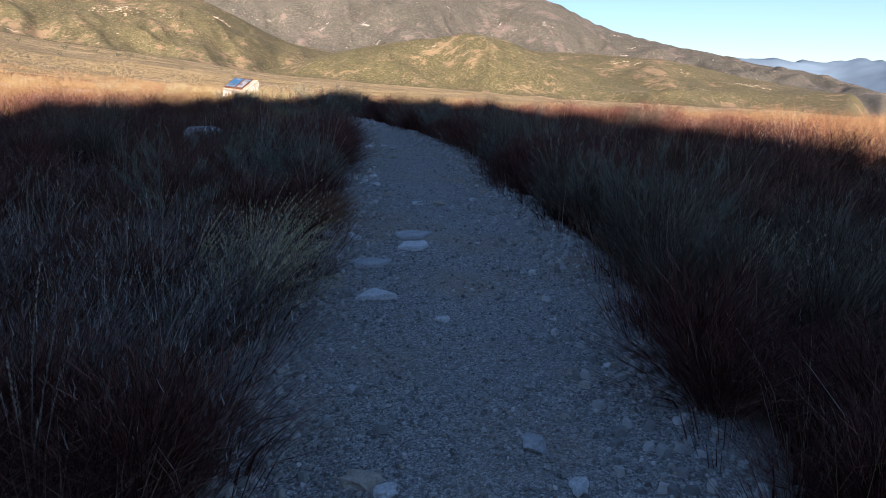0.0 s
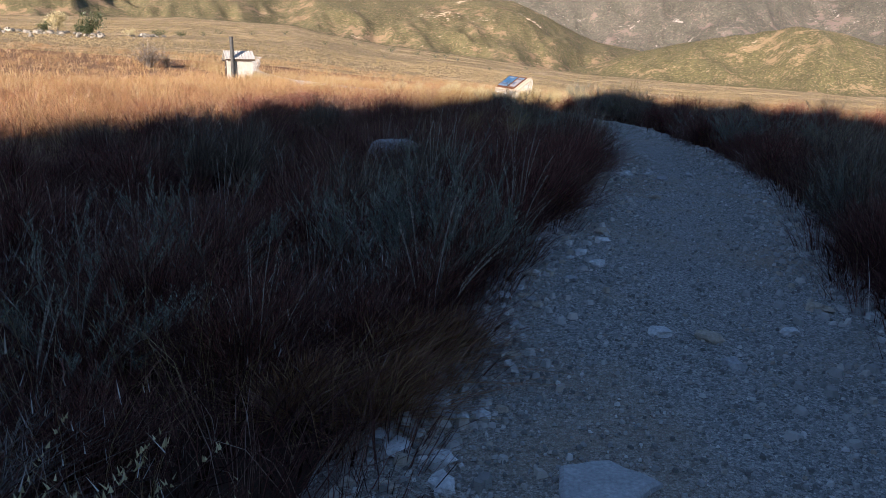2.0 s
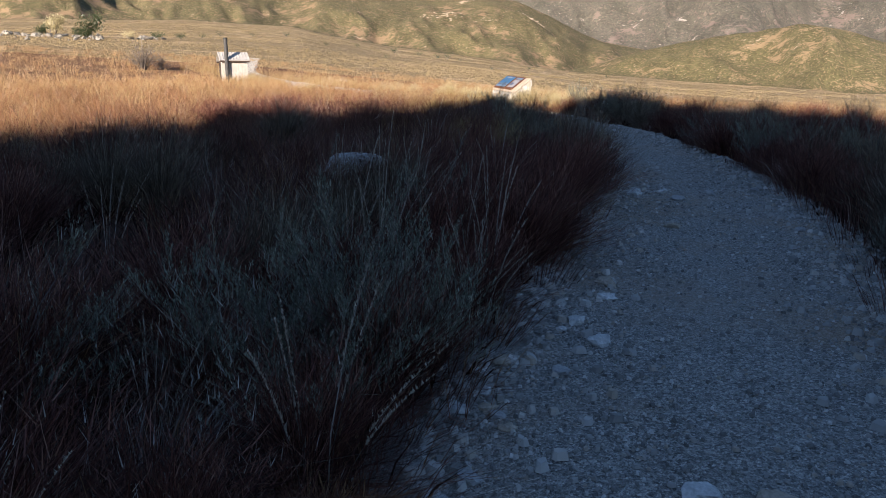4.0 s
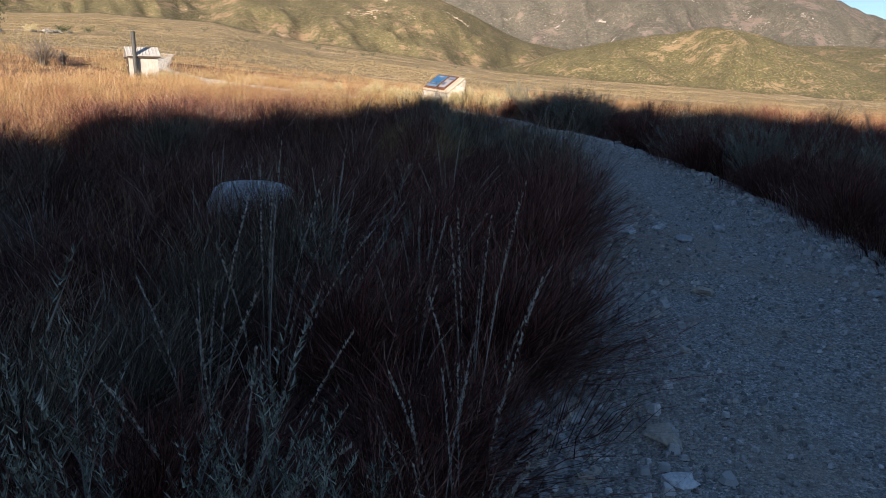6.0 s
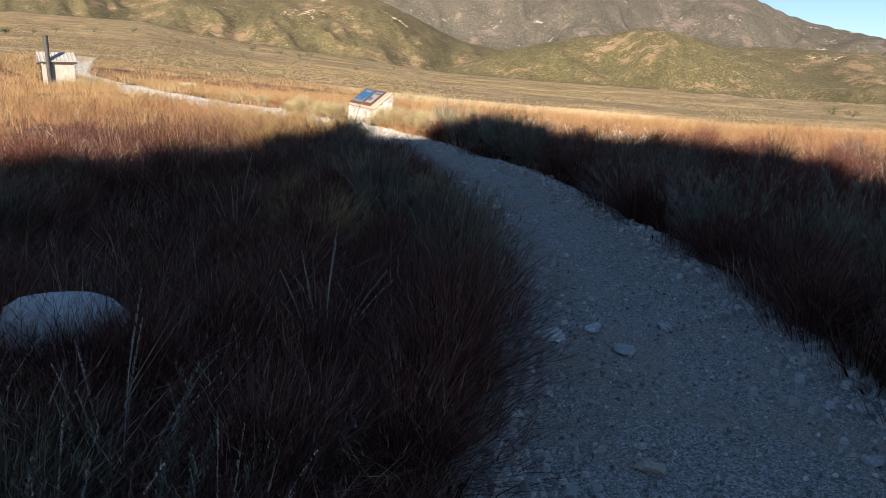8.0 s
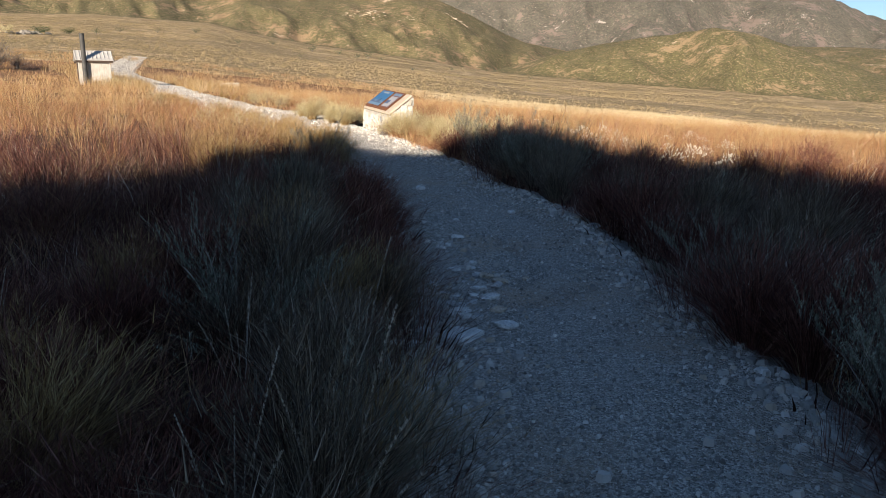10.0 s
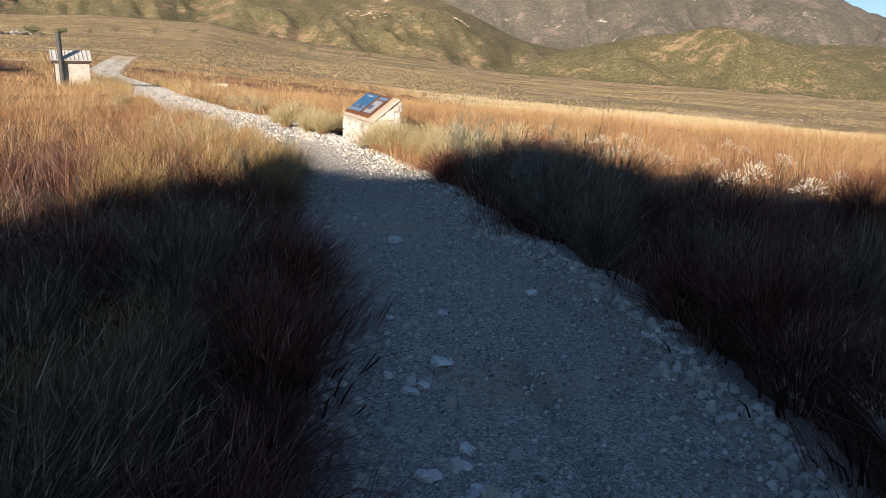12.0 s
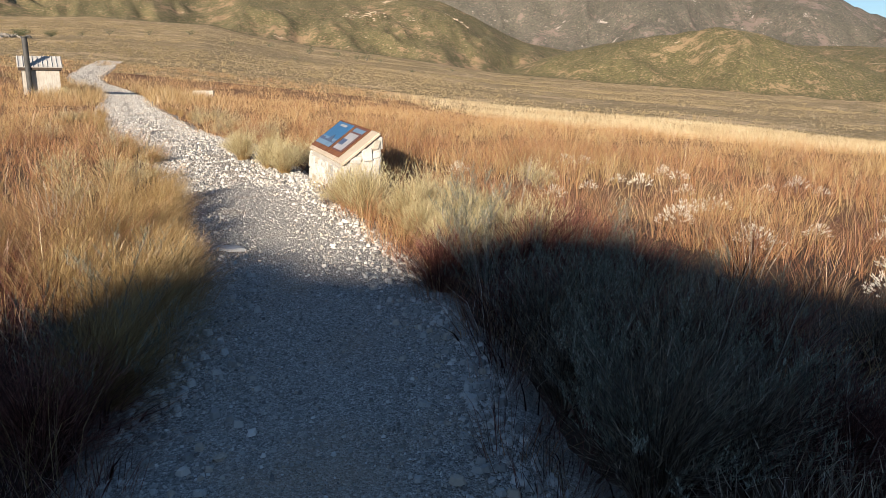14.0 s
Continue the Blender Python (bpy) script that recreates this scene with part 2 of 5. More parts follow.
def land(x, y):
    """Height of the ground at x, y (arrays), and which ridge it belongs to (-1: the flats)."""
    x, y = np.asarray(x, float), np.asarray(y, float)
    dx, dy = x - CENTRE[0], y - CENTRE[1]
    r = np.hypot(dx, dy)
    yaw = np.degrees(np.arctan2(-dx, dy))
    near = 1.6 * (1 - np.exp(-np.clip(y, -15, None) / 32)) + 0.026 * np.maximum(0, -x)
    over = (x + 10) * 0.67 + (y - 31) * 0.74
    near = near - 0.055 * np.maximum(0, over - 3)
    near = near + 0.10 * (fbm(x / 3.1, y / 3.1, 3, 11) - 0.5)
    e0, e1 = np.interp(yaw, EDGE_YAW, EDGE_ELEV), np.interp(yaw, FOOT_YAW, FOOT_ELEV)
    rr = np.maximum(r, 70.0)
    k = np.clip((1 - 80.0 / rr) / (1 - 80.0 / FOOT), -0.2, 1.12)
    far = CENTRE[2] + rr * np.tan(np.radians(e0 + (e1 - e0) * k)) - 0.5
    far = far + smooth(100, 500, r) * 5.0 * (fbm(x / 60, y / 60, 4, 5) - 0.5)
    z = near + (far - near) * smooth(48, 105, r)
    behind = smooth(95, 130, np.abs(yaw)) * smooth(30, 90, r)
    z = z * (1 - behind) + behind * 0.5
    owner = np.full(x.shape, -1)
    for n, (dist, front, back, yaws, elevs) in enumerate(RIDGES):
        wig = 1 + 0.10 * (vnoise(yaw / 5.0, 0 * yaw, 31 + n) - 0.5)
        crest = CENTRE[2] + dist * np.tan(np.radians(np.interp(yaw, yaws, elevs)))
        s = np.where(r < dist * wig, (dist * wig - r) / front, (r - dist * wig) / back)
        scale = (85, 140, 130, 330, 700)[n]
        along = np.radians(yaw) * dist
        gully = ridged(along / scale + 0.8 * vnoise(r / 90, along / 120, 90 + n), r / (scale * 3.2), 4, 40 + n) - 0.62
        body = crest * (1 - np.clip(s, 0, 1.3) ** (1.25, 1.15, 1.15, 1.0, 1.0)[n]) - (s > 1) * 60 * (s - 1)
        amp = (30, 48, 32, 120, 0)[n] * np.clip(s * 2.2, 0.04, 1) * np.clip(crest / 60, 0, 1)
        spur = ridged(along / (scale * 0.36) + 1.1 * vnoise(r / 40, along / 60, 120 + n), r / (scale * 1.5), 3, 140 + n) - 0.62
        h = body + gully * amp + spur * amp * 0.30
        h = h - 900 * smooth(-5, -60, crest)
        up = h > z
        z = np.where(up, h, z)
        owner = np.where(up, n, owner)
    return z, owner


def gz(x, y):
    return land(x, y)[0]


# ---- the path ----
LINE = np.array([(0.5, -12), (0.3, -4), (0.15, 0), (0.0, 2.7), (-0.14, 3.6), (-0.28, 4.8), (-0.46, 7.0), (-0.87, 10.0), (-1.25, 13), (-1.8, 15.6), (-2.4, 17.6), (-3.05, 19.4), (-4.35, 22.4), (-6.15, 24.2), (-7.15, 25.6), (-8.5, 27.4), (-10.1, 29.1), (-12.6, 32.0), (-17.9, 37.3), (-20.6, 39.0), (-31.9, 49.6), (-40, 57.8), (-48.2, 65.6), (-52.8, 69.2), (-57.3, 71.6), (-61.8, 75.4), (-66.3, 81), (-69.2, 84.8)])


def spaced(line, step):
    """Points along a smooth curve through the line."""
    pts = []
    p = np.concatenate([[2 * line[0] - line[1]], line, [2 * line[-1] - line[-2]]])
    for k in range(1, len(p) - 2):
        t = np.linspace(0, 1, 24, endpoint=False)[:, None]
        a, b, c, d = p[k - 1], p[k], p[k + 1], p[k + 2]
        pts.append(0.5 * (2 * b + (c - a) * t + (2 * a - 5 * b + 4 * c - d) * t**2 + (3 * b - a - 3 * c + d) * t**3))
    pts = np.concatenate(pts)
    run = np.concatenate([[0], np.cumsum(np.hypot(*np.diff(pts, axis=0).T))])
    at = np.arange(0, run[-1], step)
    return np.stack([np.interp(at, run, pts[:, 0]), np.interp(at, run, pts[:, 1])], 1), at


TRACK, TRACK_RUN = spaced(LINE, 0.12)
TANGENT = np.gradient(TRACK, axis=0)
TANGENT /= np.linalg.norm(TANGENT, axis=1)[:, None]
LEFTWARD = np.stack([-TANGENT[:, 1], TANGENT[:, 0]], 1)
COARSE = TRACK[::4]


def off_path(x, y):
    """Distance from the middle of the path."""
    x, y = np.asarray(x, float), np.asarray(y, float)
    best = np.full(x.shape, 1e9)
    for k in range(0, x.size, 20000):
        s = slice(k, k + 20000)
        d = (x[s, None] - COARSE[None, :, 0]) ** 2 + (y[s, None] - COARSE[None, :, 1]) ** 2
        best[s] = d.min(1)
    return np.sqrt(best)


def half_width(x, y):
    """From the middle of the path to its rim, on the side where x, y lies."""
    x, y = np.asarray(x, float), np.asarray(y, float)
    right = x > np.interp(y, LINE[:, 1], LINE[:, 0])
    left_rim = np.interp(y, [0, 17, 19, 21, 22.3, 24, 27, 40], [1.02, 1.0, 1.12, 1.42, 1.5, 1.12, 1.0, 1.0])
    right_rim = np.interp(y, [0, 3, 5, 9, 14, 18, 20, 22.3, 23.7, 25.5, 28, 40], [0.95, 1.05, 1.28, 1.2, 1.08, 0.90, 0.72, 0.56, 0.68, 0.95, 0.95, 1.0])
    return np.where(right, right_rim, left_rim) + 0.24 * (fbm(x / 1.3, y / 1.3, 3, 3) - 0.5) + 0.02 * np.clip(y - 24, 0, 12)


# ---- ground: one sheet to the horizon ----
def hill_material(name, base, brush, rock, bush_size, amount, rock_amount, rock_scale, relief=0.5):
    """Soil dotted with rounded bushes, thicker in drifts, with bare rock and soil showing in patches."""
    mat, nt, bsdf = material(name, 0.95)
    tc = nt.nodes.new("ShaderNodeTexCoord")
    wide = noise_node(nt, 1 / (bush_size * 26), 5)
    mid = noise_node(nt, 1 / (bush_size * 6), 4)
    tint = noise_node(nt, 1 / (bush_size * 11), 3)
    warp = nt.nodes.new("ShaderNodeTexNoise")
    warp.inputs["Scale"].default_value, warp.inputs["Detail"].default_value = 1.3 / bush_size, 2
    nt.links.new(tc.outputs["Object"], warp.inputs["Vector"])
    place = nt.nodes.new("ShaderNodeVectorMath")
    place.operation = "MULTIPLY_ADD"
    place.inputs[1].default_value = (bush_size * 1.1,) * 3
    nt.links.new(warp.outputs["Color"], place.inputs[0]), nt.links.new(tc.outputs["Object"], place.inputs[2])
    heights = []
    for size in (bush_size, bush_size * 0.45):
        vor = nt.nodes.new("ShaderNodeTexVoronoi")
        vor.inputs["Scale"].default_value = 1 / size
        nt.links.new(place.outputs[0], vor.inputs["Vector"])
        heights.append((ramp(nt, vor.outputs["Distance"], [(0.0, (1, 1, 1)), (0.85, (0, 0, 0))]), vor.outputs["Color"]))
    add = nt.nodes.new("ShaderNodeMath")
    add.operation = "ADD"
    nt.links.new(wide, add.inputs[0]), nt.links.new(mid, add.inputs[1])
    cover = ramp(nt, add.outputs[0], [(amount - 0.15, (0.25, 0.25, 0.25)), (amount + 0.12, (1, 1, 1))])
    domes = mixed(nt, 0.35, heights[0][0], heights[1][0])
    mask = ramp(nt, mixed(nt, 1.0, domes, cover, "MULTIPLY"), [(0.12, (0, 0, 0)), (0.24, (1, 1, 1))])
    leaf = mixed(nt, tint, brush[0], brush[1])
    leaf = mixed(nt, 0.75, leaf, ramp(nt, heights[0][1], [(0.1, (0.68, 0.68, 0.68)), (0.9, (1.38, 1.36, 1.28))]), "MULTIPLY")
    col = mixed(nt, mask, mixed(nt, tint, base[0], base[1]), leaf)
    rn = noise_node(nt, 1 / rock_scale, 8, rough=0.74)
    col = mixed(nt, ramp(nt, rn, [(rock_amount, (0, 0, 0)), (rock_amount + 0.025, (1, 1, 1))]), col, rock)
    speck = noise_node(nt, 1 / (bush_size * 1.7), 3, rough=0.6)
    col = mixed(nt, ramp(nt, speck, [(0.67, (0, 0, 0)), (0.70, (0.8, 0.8, 0.8))]), col, rock)
    nt.links.new(col, bsdf.inputs["Base Color"])
    bump(nt, bsdf, mixed(nt, 1.0, domes, cover, "MULTIPLY"), 1.0, bush_size * relief)
    return mat


M_PLAIN = hill_material("brushy flats", ((0.52, 0.37, 0.215), (0.60, 0.45, 0.275)), ((0.24, 0.18, 0.092), (0.36, 0.27, 0.15)), (0.60, 0.52, 0.40), 0.9, 0.98, 0.74, 12.0, 0.35)
M_FRONT = hill_material("green foothill", ((0.31, 0.225, 0.125), (0.37, 0.255, 0.15)), ((0.105, 0.097, 0.046), (0.17, 0.146, 0.075)), (0.52, 0.40, 0.27), 2.5, 0.92, 0.66, 46.0, 0.40)
M_FOOTHILL = hill_material("chaparral foothill", ((0.33, 0.225, 0.135), (0.28, 0.195, 0.115)), ((0.105, 0.096, 0.048), (0.17, 0.145, 0.077)), (0.60, 0.46, 0.32), 2.8, 0.94, 0.645, 56.0, 0.40)
M_MOUNT = hill_material("grey-olive mountain", ((0.24, 0.185, 0.15), (0.22, 0.17, 0.15)), ((0.095, 0.095, 0.072), (0.155, 0.138, 0.118)), (0.54, 0.47, 0.41), 5.0, 0.95, 0.62, 80.0, 0.5)
# far range: blue haze of distance put into its base colour
M_HAZE = speckled("far range tinted by haze", [(0.3, (0.185, 0.265, 0.36)), (0.7, (0.21, 0.295, 0.39))], 0.0007, 0.004, 0.95, 0.0)

fine = np.arange(-42, 72, 0.3)
yaws = np.concatenate([fine, np.arange(72, 318, 1.5)])
radii = np.concatenate([[0.0], np.arange(0.5, 48, 0.55), 48 * np.exp(np.arange(0, math.log(4780 / 48), 0.0225))])
rg, yg = np.meshgrid(radii, np.radians(yaws), indexing="ij")
gx, gy = CENTRE[0] - rg * np.sin(yg), CENTRE[1] + rg * np.cos(yg)
gh, owner = land(gx, gy)
# the path lies in a shallow bed
near_mask = rg.ravel() < 118
bed = np.full(gx.size, 99.0)
bed[near_mask] = off_path(gx.ravel()[near_mask], gy.ravel()[near_mask])
bed = bed.reshape(gx.shape)
gh = gh - 0.09 * (1 - smooth(0.15, 0.6, bed - half_width(gx, gy)))
tris = grid_tris(len(radii), len(yaws), wrap=True)
ground_me = tri_mesh("ground", np.stack([gx, gy, gh], -1).reshape(-1, 3), tris, None, True)
for m in (M_SOIL, M_FIELD, M_PLAIN, M_FRONT, M_FOOTHILL, M_FOOTHILL, M_MOUNT, M_HAZE):
    ground_me.materials.append(m)
over = (gx + 10) * 0.67 + (gy - 31) * 0.74
own = owner.ravel()[tris[:, 2]]
rad = rg.ravel()[tris[:, 2]]
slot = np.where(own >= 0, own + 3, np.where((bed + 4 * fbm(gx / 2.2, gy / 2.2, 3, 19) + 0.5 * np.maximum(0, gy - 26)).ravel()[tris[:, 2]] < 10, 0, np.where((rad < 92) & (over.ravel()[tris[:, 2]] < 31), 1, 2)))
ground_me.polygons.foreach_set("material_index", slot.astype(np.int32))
tagged(new("ground", ground_me), "dry grassland, brushy flats, chaparral hills and mountains", "ground", kind="structure")

# ---- unseen rise added behind the walk: its crest throws the long shadow ----
kx, ky = np.meshgrid(np.arange(-80, 38.1, 0.45), np.concatenate([np.arange(-80, -32, 2.5), np.arange(-32, -22, 0.5), np.arange(-22, -4, 1.0)]), indexing="ij")
shift = np.interp(kx - SUN_SLANT * (ky - CREST_Y), CREST_X, CREST_H, left=0, right=0)
front, rear = smooth(-5, CREST_Y, ky), smooth(-80, CREST_Y - 5, ky)
kz = -0.6 + (shift + 0.6) * np.where(ky > CREST_Y, front, rear) * np.interp(kx, [-80, -66, 30, 38], [0, 1, 1, 0])
knoll = new("knoll", tri_mesh("knoll", np.stack([kx, ky, kz], -1).reshape(-1, 3), grid_tris(*kx.shape), M_FRONT, True))
tagged(knoll, "steep brush-covered rise, unseen, added to shade the footpath", "hill", kind="structure")

# ---- gravel path ----
M_PATH, nt, bsdf = material("grey gravel", 0.95)
tc = nt.nodes.new("ShaderNodeTexCoord")
vor = nt.nodes.new("ShaderNodeTexVoronoi")
vor.inputs["Scale"].default_value = 74
nt.links.new(tc.outputs["Object"], vor.inputs["Vector"])
vor2 = nt.nodes.new("ShaderNodeTexVoronoi")
vor2.inputs["Scale"].default_value = 170
nt.links.new(tc.outputs["Object"], vor2.inputs["Vector"])
tone = ramp(nt, vor.outputs["Color"], [(0.12, (0.24, 0.228, 0.21)), (0.5, (0.46, 0.436, 0.402)), (0.9, (0.74, 0.705, 0.655))])
tone2 = ramp(nt, vor2.outputs["Color"], [(0.15, (0.5, 0.5, 0.5)), (0.9, (1.3, 1.3, 1.3))])
tone = mixed(nt, 1.0, tone, tone2, "MULTIPLY")
# tan patches spread at random over the gravel
tan_patch = noise_node(nt, 0.9, 5)
tone = mixed(nt, ramp(nt, tan_patch, [(0.50, (0, 0, 0)), (0.72, (0.7, 0.7, 0.7))]), tone, (0.48, 0.36, 0.255))
worn = noise_node(nt, 0.33, 3)
tone = mixed(nt, ramp(nt, worn, [(0.4, (0.0, 0.0, 0.0)), (0.7, (0.3, 0.3, 0.3))]), tone, (0.46, 0.455, 0.45))
nt.links.new(tone, bsdf.inputs["Base Color"])
inv = nt.nodes.new("ShaderNodeMath")
inv.operation = "MULTIPLY_ADD"
inv.inputs[1].default_value, inv.inputs[2].default_value = -1.0, 1.0
nt.links.new(vor.outputs["Distance"], inv.inputs[0])
bump(nt, bsdf, inv.outputs[0], 0.9, 0.022)

across = np.linspace(-1, 1, 71)
fine_track, _ = spaced(LINE, 0.06)
fine_way = np.gradient(fine_track, axis=0)
fine_way /= np.linalg.norm(fine_way, axis=1)[:, None]
broad = (2.05 + 0.4 * smooth(44, 58, fine_track[:, 1]) * smooth(80, 70, fine_track[:, 1]))[:, None]
px = fine_track[:, :1] - fine_way[:, 1:] * across * broad
py = fine_track[:, 1:] + fine_way[:, :1] * across * broad
crown = 0.02 * (1 - across**2)[None, :] + 0.045 * (fbm(px / 0.55, py / 0.55, 4, 21) - 0.5) + 0.05 * (fbm(px / 1.9, py / 1.9, 2, 22) - 0.5)
pz = gz(px, py) + crown - 0.08 * smooth(0.10, 0.45, np.abs(across)[None, :] * broad - half_width(px, py) - 0.25 * (fbm(px / 0.35, py / 0.35, 3, 23) - 0.5))
# small runnels washed into the gravel
RUNNELS = [[(-4.22, 21.29), (-4.0, 20.95), (-3.89, 20.66), (-3.66, 20.4)], [(-3.5, 19.12), (-3.32, 19.2), (-3.15, 19.31), (-3.09, 19.63), (-2.97, 19.72)], [(-3.62, 20.25), (-3.45, 19.95), (-3.55, 19.6)]]
for line in RUNNELS:
    for (x0, y0), (x1, y1) in zip(line[:-1], line[1:]):
        wx, wy = px + 0.08 * (fbm(px / 0.16, py / 0.16, 2, 27) - 0.5), py + 0.08 * (fbm(px / 0.16, py / 0.16, 2, 28) - 0.5)
        t = np.clip(((wx - x0) * (x1 - x0) + (wy - y0) * (y1 - y0)) / ((x1 - x0) ** 2 + (y1 - y0) ** 2), 0, 1)
        far = np.hypot(wx - x0 - t * (x1 - x0), wy - y0 - t * (y1 - y0))
        pz = pz - 0.07 * np.exp(-((far / 0.05) ** 2))
path = new("path", tri_mesh("path", np.stack([px, py, pz], -1).reshape(-1, 3), grid_tris(*px.shape), M_PATH, True))
tagged(path, "pale grey gravel footpath worn into dry grass", "path", kind="structure")


def stone_bm(rng, size, flat=0.6, cuts=1, sharp=0.25):
    """A broken stone about size metres across, its base at 0."""
    bm = bmesh.new()
    bmesh.ops.create_icosphere(bm, subdivisions=cuts, radius=0.5)
    sx, sy = rng.uniform(0.75, 1.25), rng.uniform(0.6, 1.0)
    for v in bm.verts:
        v.co *= 1 + rng.uniform(-sharp, sharp)
        v.co = Vector((v.co.x * sx, v.co.y * sy, v.co.z * flat)) * size
        v.co.z = max(v.co.z, -0.16 * size)
    return bm


M_STONE = []
for name, stops in (("pale stone", [(0.3, (0.62, 0.62, 0.61)), (0.7, (0.78, 0.78, 0.77))]), ("tan stone", [(0.3, (0.46, 0.39, 0.31)), (0.7, (0.62, 0.54, 0.45))]), ("grey stone", [(0.3, (0.42, 0.42, 0.42)), (0.7, (0.57, 0.57, 0.57))])):
    M_STONE.append(speckled(name, stops, 6, 60, 0.9, 0.4, 0.004))

# loose gravel, too many to count
STONE_SHAPES = []
for k in range(8):
    bm = stone_bm(RNG, 1.0, 0.72, 1, 0.30)
    bm.verts.index_update()
    STONE_SHAPES.append((np.array([v.co for v in bm.verts]), np.array([[v.index for v in f.verts] for f in bm.faces])))
    bm.free()


def chip(rng):
    """A worn chip one metre across: a skewed, narrower top on a wider many-sided base."""
    n = 6
    a = np.sort(rng.uniform(0, 6.283, n) * 0.12 + np.arange(n) * 6.283 / n)
    wide, deep = rng.uniform(0.42, 0.56), rng.uniform(0.30, 0.48)
    lo = np.stack([np.cos(a) * wide * rng.uniform(0.85, 1.1, n), np.sin(a) * deep * rng.uniform(0.85, 1.1, n), np.full(n, -0.12)], 1)
    hi = lo * rng.uniform(0.55, 0.80, (n, 1))
    hi[:, 2] = rng.uniform(0.14, 0.34) + hi[:, 0] * rng.uniform(-0.35, 0.35) + hi[:, 1] * rng.uniform(-0.35, 0.35) + rng.uniform(-0.04, 0.04, n)
    tris = [t for k in range(n) for t in ((k, (k + 1) % n, n + (k + 1) % n), (k, n + (k + 1) % n, n + k))]
    return np.concatenate([lo, hi]), np.array(tris + [(n, n + k, n + k + 1) for k in range(1, n - 1)])


CHIPS = [chip(RNG) for k in range(12)]


def path_height(x, y):
    return gz(x, y) + 0.02 * (1 - np.minimum(off_path(np.atleast_1d(x).ravel(), np.atleast_1d(y).ravel()).reshape(np.shape(x)) / 1.45, 1) ** 2) - 0.004 + 0.045 * (fbm(x / 0.55, y / 0.55, 4, 21) - 0.5) + 0.05 * (fbm(x / 1.9, y / 1.9, 2, 22) - 0.5) + 0.008


def scatter_stones(name, count, s_lo, s_hi, size_lo, size_hi, edge, seed, mats):
    """Stones strewn along the path from s_lo to s_hi metres; edge: how far they gather at its rims."""
    rng = np.random.default_rng(seed)
    s = rng.uniform(s_lo, s_hi, count)
    u = rng.uniform(-1, 1, count)
    u = np.sign(u) * np.abs(u) ** (1 / (1 + edge))
    i = np.clip((s / 0.12).astype(int), 0, len(TRACK) - 1)
    rim = half_width(*(TRACK[i] + LEFTWARD[i] * (0.6 * np.sign(u))[:, None]).T)
    hw = rim * np.where(edge > 1, 1.16, 1.04)
    xy = TRACK[i] + LEFTWARD[i] * (u * hw)[:, None] + TANGENT[i] * (s - 0.12 * i)[:, None]
    size = size_lo + (size_hi - size_lo) * rng.random(count) ** 2.4
    z = path_height(xy[:, 0], xy[:, 1]) - 0.08 * smooth(0.10, 0.45, np.abs(u) * hw - rim) + size * 0.10
    rot = rng.uniform(0, 6.28, count)
    V, T, start = [], [], 0
    for k, (v, t) in enumerate(CHIPS):
        m = np.nonzero(np.arange(count) % len(CHIPS) == k)[0]
        c, sn = np.cos(rot[m]), np.sin(rot[m])
        p = np.stack([c[:, None] * v[:, 0] - sn[:, None] * v[:, 1], sn[:, None] * v[:, 0] + c[:, None] * v[:, 1], np.repeat(v[None, :, 2], len(m), 0)], -1)
        p = p * size[m, None, None] + np.stack([xy[m, 0], xy[m, 1], z[m]], -1)[:, None]
        T.append((t[None] + start + np.arange(len(m))[:, None, None] * len(v)).reshape(-1, 3))
        V.append(p.reshape(-1, 3))
        start += len(m) * len(v)
    ob = new(name, tri_mesh(name, np.concatenate(V), np.concatenate(T), mats))
    return ob


M_GRAVEL, nt, bsdf = material("loose gravel", 0.9)
geo = nt.nodes.new("ShaderNodeNewGeometry")
nt.links.new(ramp(nt, geo.outputs["Random Per Island"], [(0.0, (0.17, 0.162, 0.152)), (0.35, (0.34, 0.328, 0.31)), (0.65, (0.48, 0.465, 0.44)), (0.80, (0.44, 0.37, 0.30)), (0.90, (0.58, 0.565, 0.535)), (1.0, (0.74, 0.72, 0.69))]), bsdf.inputs["Base Color"])
bump(nt, bsdf, noise_node(nt, 90, 3), 0.4, 0.003)
M_COBBLE, nt, bsdf = material("pale broken stone", 0.9)
geo = nt.nodes.new("ShaderNodeNewGeometry")
nt.links.new(ramp(nt, geo.outputs["Random Per Island"], [(0.0, (0.25, 0.24, 0.225)), (0.4, (0.44, 0.425, 0.40)), (0.75, (0.58, 0.56, 0.53)), (0.88, (0.48, 0.41, 0.33)), (1.0, (0.74, 0.72, 0.69))]), bsdf.inputs["Base Color"])
bump(nt, bsdf, noise_node(nt, 60, 3), 0.4, 0.004)
tagged(scatter_stones("gravel", 52000, 13.0, 50, 0.009, 0.036, 0.25, 3, M_GRAVEL), "loose pale grey gravel strewn over the footpath", "gravel", kind="stuff")
tagged(scatter_stones("gravel", 17000, 12.5, 60, 0.018, 0.090, 3.4, 4, M_COBBLE), "coarser broken stones along the path's rims", "gravel", kind="stuff")

tagged(scatter_stones("gravel", 34000, 47, 134, 0.03, 0.10, 0.35, 5, M_GRAVEL), "pale gravel on the far stretch of the footpath", "gravel", kind="stuff")

